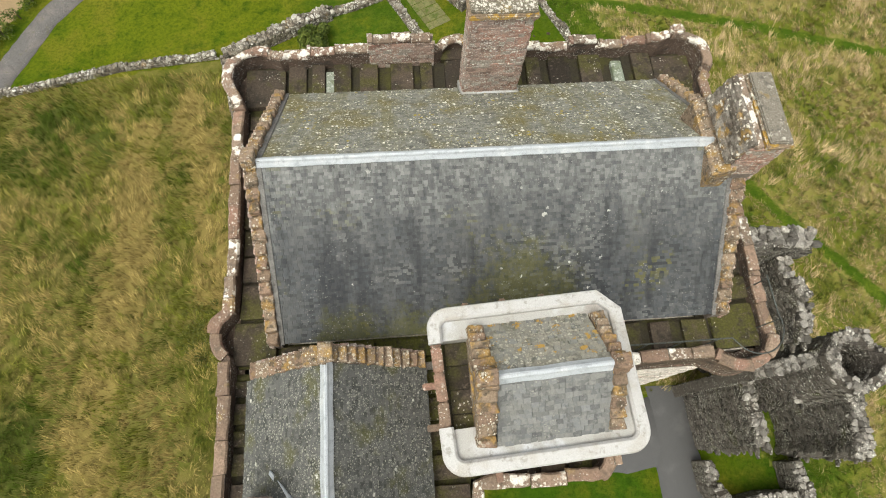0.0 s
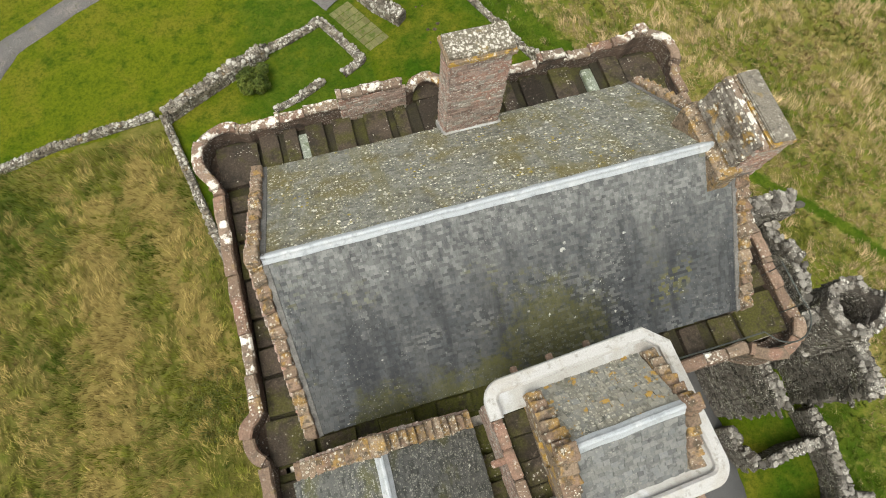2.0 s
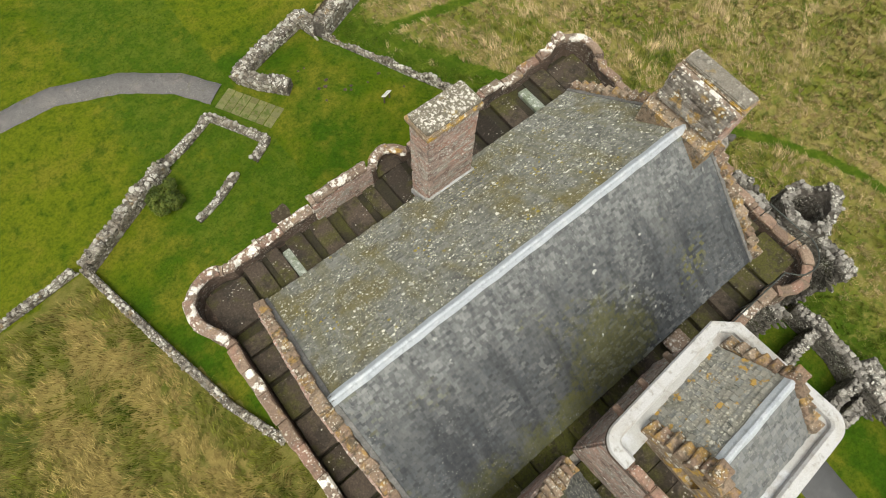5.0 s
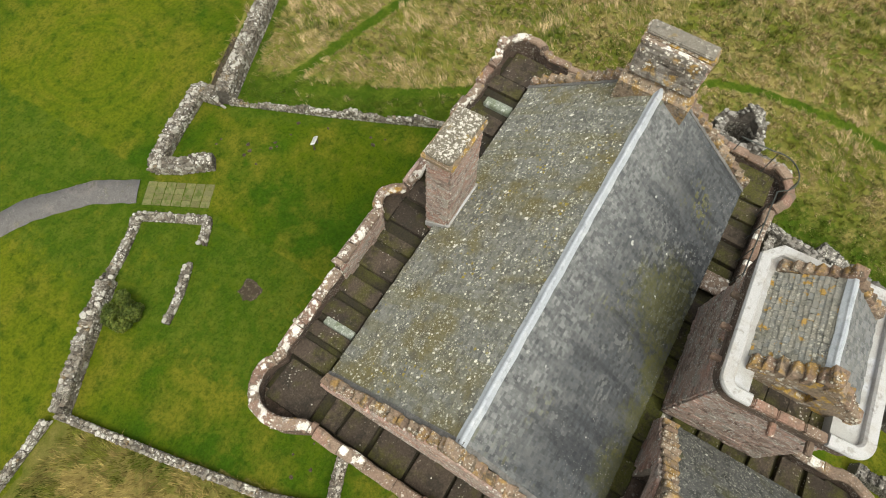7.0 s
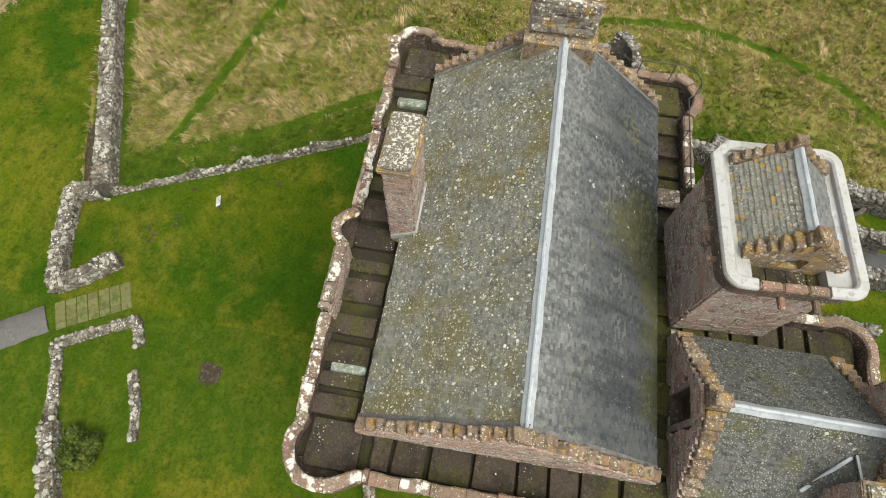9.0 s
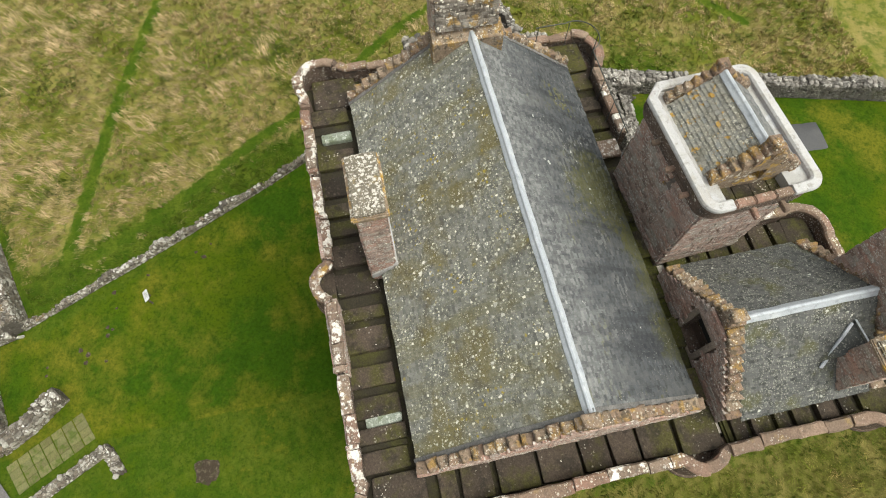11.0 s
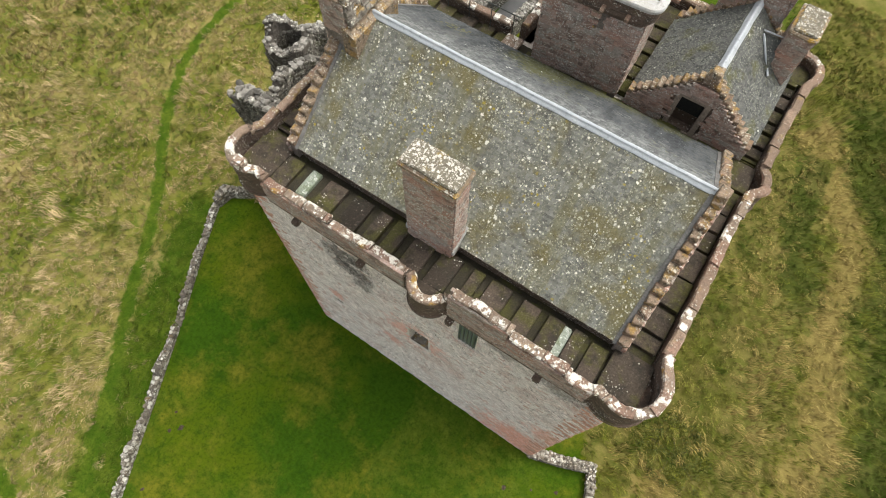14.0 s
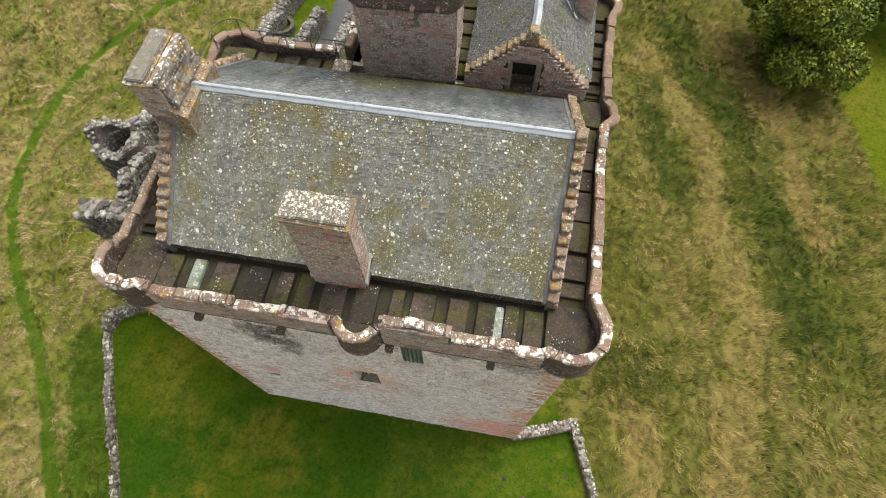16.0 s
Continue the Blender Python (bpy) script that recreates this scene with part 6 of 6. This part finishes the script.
# ---- information board ----
sign = thing("information_board", (8.12, 19.12, lie(8.12, 19.12)), "small white information board on two posts", "sign")
sz = lie(8.12, 19.12)
SM = pose(8.12, 19.12, sz, 0, 0, 196) @ Matrix.Diagonal((1.0, 1.0, 0.8, 1))
for x in (-0.3, 0.3):
    bm = worn_box(x - 0.04, x + 0.04, -0.04, 0.04, -0.2, 0.85, 0.01)
    bmesh.ops.transform(bm, matrix=SM, verts=bm.verts[:])
    part("post", bm, post_wood, sign)
for a, mat_, nm, z0, z1, sx, sy in ((0, board_white, "panel", 0, 0.03, 0.36, 0.25),):
    bm = worn_box(-sx, sx, -sy, sy, z0, z1, 0.01)
    bmesh.ops.transform(bm, matrix=SM @ pose(0, 0, 0.92, 42, 0, 0), verts=bm.verts[:])
    panel = part(nm, bm, mat_, sign)
for k in range(6):
    bm = worn_box(-0.3, (0.28, 0.2, 0.29, 0.1, 0.26, 0.18)[k], 0.17 - k * 0.065, 0.195 - k * 0.065, 0.032, 0.036, 0.001)
    bmesh.ops.transform(bm, matrix=SM @ pose(0, 0, 0.92, 42, 0, 0), verts=bm.verts[:])
    part("text_bar", bm, board_ink, panel)

# ---- bare earth and molehills ----
def mound(name, x, y, rad, h, label, seed):
    n, rings = 20, (0.2, 0.4, 0.6, 0.8, 1.0)
    verts = [(x, y, turf_level(x, y) + h)]
    for ring in rings:
        for i in range(n):
            a = 2 * math.pi * i / n
            w = rad * ring * (1 + 0.7 * ring * noise.noise((math.cos(a) * 1.7, math.sin(a) * 1.7, seed)))
            px, py = x + w * math.cos(a), y + w * math.sin(a)
            verts.append((px, py, turf_level(px, py) + h * (1 - ring * ring * 1.5) + 0.008 * noise.noise((px * 9, py * 9, seed))))
    faces = [(0, 1 + i, 1 + (i + 1) % n) for i in range(n)]
    for q in range(len(rings) - 1):
        faces += [(1 + q * n + i, 1 + (q + 1) * n + i, 1 + (q + 1) * n + (i + 1) % n, 1 + q * n + (i + 1) % n) for i in range(n)]
    tagged(new(name, mesh_of(name, verts, faces, earth, True)), label, "earth", "bare patches")


mound("bare_patch", -2.88, 16.28, 0.88, 0.04, "bare trodden patch of brown earth in the lawn", 1)
for i in range(24):
    a = rng.choice(((-9.76, 7.76), (-8.95, 6.47), (5.58, 23.47), (6.88, 22.03), (4.74, 25.64), (-1.53, 18.58), (10.7, 15.49), (-7.81, 8.63), (3.81, 21.78), (8.42, 21.71), (9.42, 19.73)))
    mound("molehill", a[0] + rng.uniform(-0.9, 0.9), a[1] + rng.uniform(-0.8, 0.8), rng.uniform(0.08, 0.19), 0.06, "small dark molehill in the lawn", 10 + i)

ribbon("earth_strip", [(7.72, 28.46), (10.3, 29.47), (13, 30.4)], 0.85, earth, 0.06, "strip of bare dark earth along the field wall", "earth")


# ---- plants ----
def leaf_cloud(centres, count, size, seed):
    """Small two-triangle leaves scattered over the shells of overlapping clumps."""
    r = np.random.RandomState(seed)
    vs = []
    for (cx, cy, cz, rad) in centres:
        k = int(count * rad * rad)
        d = r.normal(size=(k, 3))
        d /= np.linalg.norm(d, axis=1)[:, None]
        p = np.array([cx, cy, cz]) + d * (rad * (0.55 + 0.5 * r.rand(k, 1) ** 0.6)) * np.array([1, 1, 0.85])
        a = r.normal(size=(k, 3))
        a /= np.linalg.norm(a, axis=1)[:, None]
        b = np.cross(a, d + 0.4 * r.normal(size=(k, 3)))
        b /= np.linalg.norm(b, axis=1)[:, None] + 1e-6
        s = size * (0.6 + 0.8 * r.rand(k, 1))
        vs.append(np.stack([p - a * s, p + b * s * 0.45, p + a * s, p - b * s * 0.45], 1))
    v = np.concatenate(vs).reshape(-1, 3)
    return v, [(i, i + 1, i + 2, i + 3) for i in range(0, len(v), 4)]


def branch(a, b, r0, r1, n=7):
    a, b = Vector(a), Vector(b)
    d = (b - a).normalized()
    s = d.cross(Vector((0.3, 0.5, 0.81))).normalized()
    t = d.cross(s)
    verts, faces = [], []
    for i in range(4):
        p = a.lerp(b, i / 3) + s * (0.05 * math.sin(i * 2.1))
        rad = r0 + (r1 - r0) * i / 3
        verts += [p + s * (rad * math.cos(6.283 * k / n)) + t * (rad * math.sin(6.283 * k / n)) for k in range(n)]
    for i in range(3):
        faces += [(i * n + k, i * n + (k + 1) % n, (i + 1) * n + (k + 1) % n, (i + 1) * n + k) for k in range(n)]
    return verts, faces


def tree(x, y, h, spread, seed, label):
    r = random.Random(seed)
    g = lie(x, y)
    ob = thing("tree", (x, y, g), label, "tree", "trees by the field edge")
    part("trunk", branch((x, y, g - 0.2), (x + 0.2, y, g + h * 0.6), 0.32, 0.16), bark, ob, smooth=True)
    clumps = []
    for k in range(16):
        a = r.uniform(0, 6.28)
        d = spread * r.uniform(0.15, 0.85)
        z = g + h * r.uniform(0.16, 0.85) * (1 - 0.25 * d / spread)
        c = (x + d * math.cos(a), y + d * math.sin(a), z)
        clumps.append((*c, spread * r.uniform(0.22, 0.42)))
        if k < 7:
            part("limb", branch((x + 0.1, y, g + h * 0.35), c, 0.12, 0.04), bark, ob, smooth=True)
    clumps.append((x, y, g + h * 0.8, spread * 0.5))
    part("crown", leaf_cloud(clumps, 620, 0.17, seed), leaves_tree, ob)


tree(-25.39, -27.85, 8.0, 5.3, 3, "broad leafy green tree at the field edge")
tree(-34.64, -35.7, 9.0, 5.3, 4, "broad leafy green tree at the field edge")
bush = thing("bush", (-8.31, 22, lie(-8.31, 22)), "small dark green bush beside the rubble wall", "bush")
bz = lie(-8.31, 22)
part("crown", leaf_cloud([(-8.31 + rng.uniform(-0.95, 0.95), 22 + rng.uniform(-0.9, 0.9), bz + rng.uniform(0.25, 1.1), rng.uniform(0.25, 0.5)) for _ in range(26)], 3600, 0.075, 8), leaves_bush, bush)
for k in range(6):
    a = k * 1.05
    part("stem", branch((-8.31, 22, bz - 0.05), (-8.31 + 0.4 * math.cos(a), 22 + 0.4 * math.sin(a), bz + 0.7), 0.02, 0.008, 5), bark, bush)
hedge = thing("hedge", (-32.26, 26.97, lie(-32.26, 26.97)), "overgrown dark hedge beside the field", "hedge")
hp = stepped([(-29.24, 29.28), (-30.5, 26.03), (-32.59, 22.32), (-37.17, 16.58)], 0.6)
part("crown", leaf_cloud([(p[0] + rng.uniform(-0.3, 0.3), p[1] + rng.uniform(-0.3, 0.3), lie(*p) + rng.uniform(0.3, 0.9), rng.uniform(0.4, 0.7)) for p in hp], 420, 0.09, 12), leaves_bush, hedge)
for p in hp[::3]:
    part("stem", branch((p[0], p[1], lie(*p) - 0.1), (p[0], p[1], lie(*p) + 0.9), 0.05, 0.02, 5), bark, hedge)


def bramble(x, y, reach, seed):
    r = random.Random(seed)
    ob = thing("bramble_patch", (x, y, lie(x, y)), "low tangled olive-green bramble patch in the meadow", "bramble", "bramble patches")
    cl = []
    for _ in range(int(26 * reach * reach)):
        a, d = r.uniform(0, 6.28), reach * math.sqrt(r.random())
        px, py = x + d * math.cos(a) * 1.2, y + d * math.sin(a)
        cl.append((px, py, lie(px, py) + 0.14, r.uniform(0.16, 0.34)))
    part("foliage", leaf_cloud(cl, 900, 0.06, seed), leaves_bramble, ob, kind="stuff")
    for k in range(5):
        a = k * 1.3
        part("stem", branch((x, y, lie(x, y) - 0.05), (x + reach * 0.8 * math.cos(a), y + reach * 0.8 * math.sin(a), lie(x, y) + 0.35), 0.015, 0.008, 5), bark, ob)


bramble(-14.46, 0.69, 2.0, 21)


def meadow(name, x0, x1, y0, y1, per, seed, label, straw, dry_blade, tone):
    """Long meadow grass: bent blades in tufts, darker at the base and bleached where the stems have gone over."""
    r = np.random.RandomState(seed)
    k = int((x1 - x0) * (y1 - y0) * per)
    px, py = r.uniform(x0, x1, k), r.uniform(y0, y1, k)
    ok, dry, lush, damp, clump = [], [], [], [], []
    for x, y in zip(px, py):
        c = cover(x, y)
        free = c[0] < 0.5 and c[1] + 0.45 * noise.noise((x * 1.3, y * 1.3, 3.0)) < 0.5 and c[2] < 0.5 and not (-8.0 < x < 8.3 and -10.8 < y < 6.3) and away(x, y, DRIVE) > 1.2
        ok.append(free)
        wet = dampness(x, y)
        rank, pale = swaths(x, y)
        band = pale - 1.25 * rank
        damp.append(wet)
        clump.append(noise.noise((x * 1.5, y * 1.5, 11.0)) + 0.9 * noise.noise((x * 3.8, y * 3.8, 12.0)))
        dry.append(0.42 * band + straw - 0.8 * wet + 0.45 * noise.noise((x * 0.28, y * 0.28, 1.0)) + (0.6 if x < 0 else 0.3) * noise.noise((x * 0.3 + y * 0.07, y * 0.07, 4.0)) + 0.9 * noise.noise((x * 0.75, y * 0.75, 2.0)) + 0.75 * noise.noise((x * 2.0, y * 2.0, 2.0)))
        lush.append(-0.5 * band + noise.noise((x * 0.2, y * 0.2, 7.0)) + 0.8 * noise.noise((x * 0.8, y * 0.8, 8.0)) + 0.5 * noise.noise((x * 2.3, y * 2.3, 8.0)))
    ok = np.array(ok)
    px, py, dry, lush, damp, clump = px[ok], py[ok], np.array(dry)[ok], np.array(lush)[ok], np.array(damp)[ok], np.array(clump)[ok]
    k = len(px)
    B = 6
    bx = np.repeat(px, B) + r.normal(0, 0.07, k * B)
    by = np.repeat(py, B) + r.normal(0, 0.07, k * B)
    bz = np.array([lie(x, y) for x, y in zip(px, py)]).repeat(B)
    flow = np.array([2.4 + 2.2 * noise.noise((x * 0.25, y * 0.25, 5.0)) + 1.6 * noise.noise((x * 0.9, y * 0.9, 6.0)) for x, y in zip(px, py)]).repeat(B) + r.normal(0, 0.5, k * B)
    L = r.uniform(0.24, 0.62, k * B) * (1 - 0.45 * damp.repeat(B)) * np.clip(1 + 0.6 * clump.repeat(B), 0.5, 1.3)
    dx, dy = np.cos(flow), np.sin(flow)
    wd = r.uniform(0.008, 0.018, k * B)
    sx, sy = -dy * wd, dx * wd
    bend = r.uniform(0.35, 0.95, k * B)
    p0a = np.stack([bx - sx, by - sy, bz - 0.02], 1)
    p0b = np.stack([bx + sx, by + sy, bz - 0.02], 1)
    mx, my, mz = bx + dx * L * 0.35 * bend, by + dy * L * 0.35 * bend, bz + L * 0.5
    p1a = np.stack([mx - sx * 0.8, my - sy * 0.8, mz], 1)
    p1b = np.stack([mx + sx * 0.8, my + sy * 0.8, mz], 1)
    p2 = np.stack([bx + dx * L * bend, by + dy * L * bend, bz + L * (0.95 - 0.45 * bend)], 1)
    v = np.stack([p0a, p0b, p1b, p1a, p2], 1).reshape(-1, 3)
    n = k * B
    me = bpy.data.meshes.new(name)
    me.vertices.add(n * 5)
    me.vertices.foreach_set("co", v.astype(np.float32).ravel())
    idx = np.arange(n)[:, None] * 5
    loops = (idx + np.array([0, 1, 2, 3, 3, 2, 4])).ravel()
    me.loops.add(len(loops))
    me.loops.foreach_set("vertex_index", loops.astype(np.int32))
    me.polygons.add(n * 2)
    starts = (np.arange(n)[:, None] * 7 + np.array([0, 4])).ravel()
    me.polygons.foreach_set("loop_start", starts.astype(np.int32))
    me.update()
    me.validate()
    t = np.clip(dry.repeat(B) * 1.7 + r.normal(0, 0.3, n), 0, 1)[:, None]
    u = np.clip(lush.repeat(B) * 1.9 + 0.3 + r.normal(0, 0.15, n), 0, 1)[:, None]
    green = np.array(GREEN_BLADE) * (1 - u) + np.array(DARK_BLADE) * u
    w = damp.repeat(B)[:, None] * 0.75
    green = green * (1 - w) + np.array((0.078, 0.128, 0.013)) * w
    col = green * (1 - t) + np.array(dry_blade) * t
    col = col * r.uniform(0.6, 1.4, (n, 1)) * tone * np.clip(1 + 0.6 * clump, 0.5, 1.6).repeat(B)[:, None]
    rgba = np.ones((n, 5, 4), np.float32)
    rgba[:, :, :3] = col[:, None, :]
    # the two base points of every blade are a quarter darker
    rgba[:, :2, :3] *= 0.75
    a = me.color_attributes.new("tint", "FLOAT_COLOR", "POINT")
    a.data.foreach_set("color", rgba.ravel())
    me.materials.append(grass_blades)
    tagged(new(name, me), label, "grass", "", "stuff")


GREEN_BLADE, DARK_BLADE = (0.18, 0.19, 0.03), (0.065, 0.098, 0.012)
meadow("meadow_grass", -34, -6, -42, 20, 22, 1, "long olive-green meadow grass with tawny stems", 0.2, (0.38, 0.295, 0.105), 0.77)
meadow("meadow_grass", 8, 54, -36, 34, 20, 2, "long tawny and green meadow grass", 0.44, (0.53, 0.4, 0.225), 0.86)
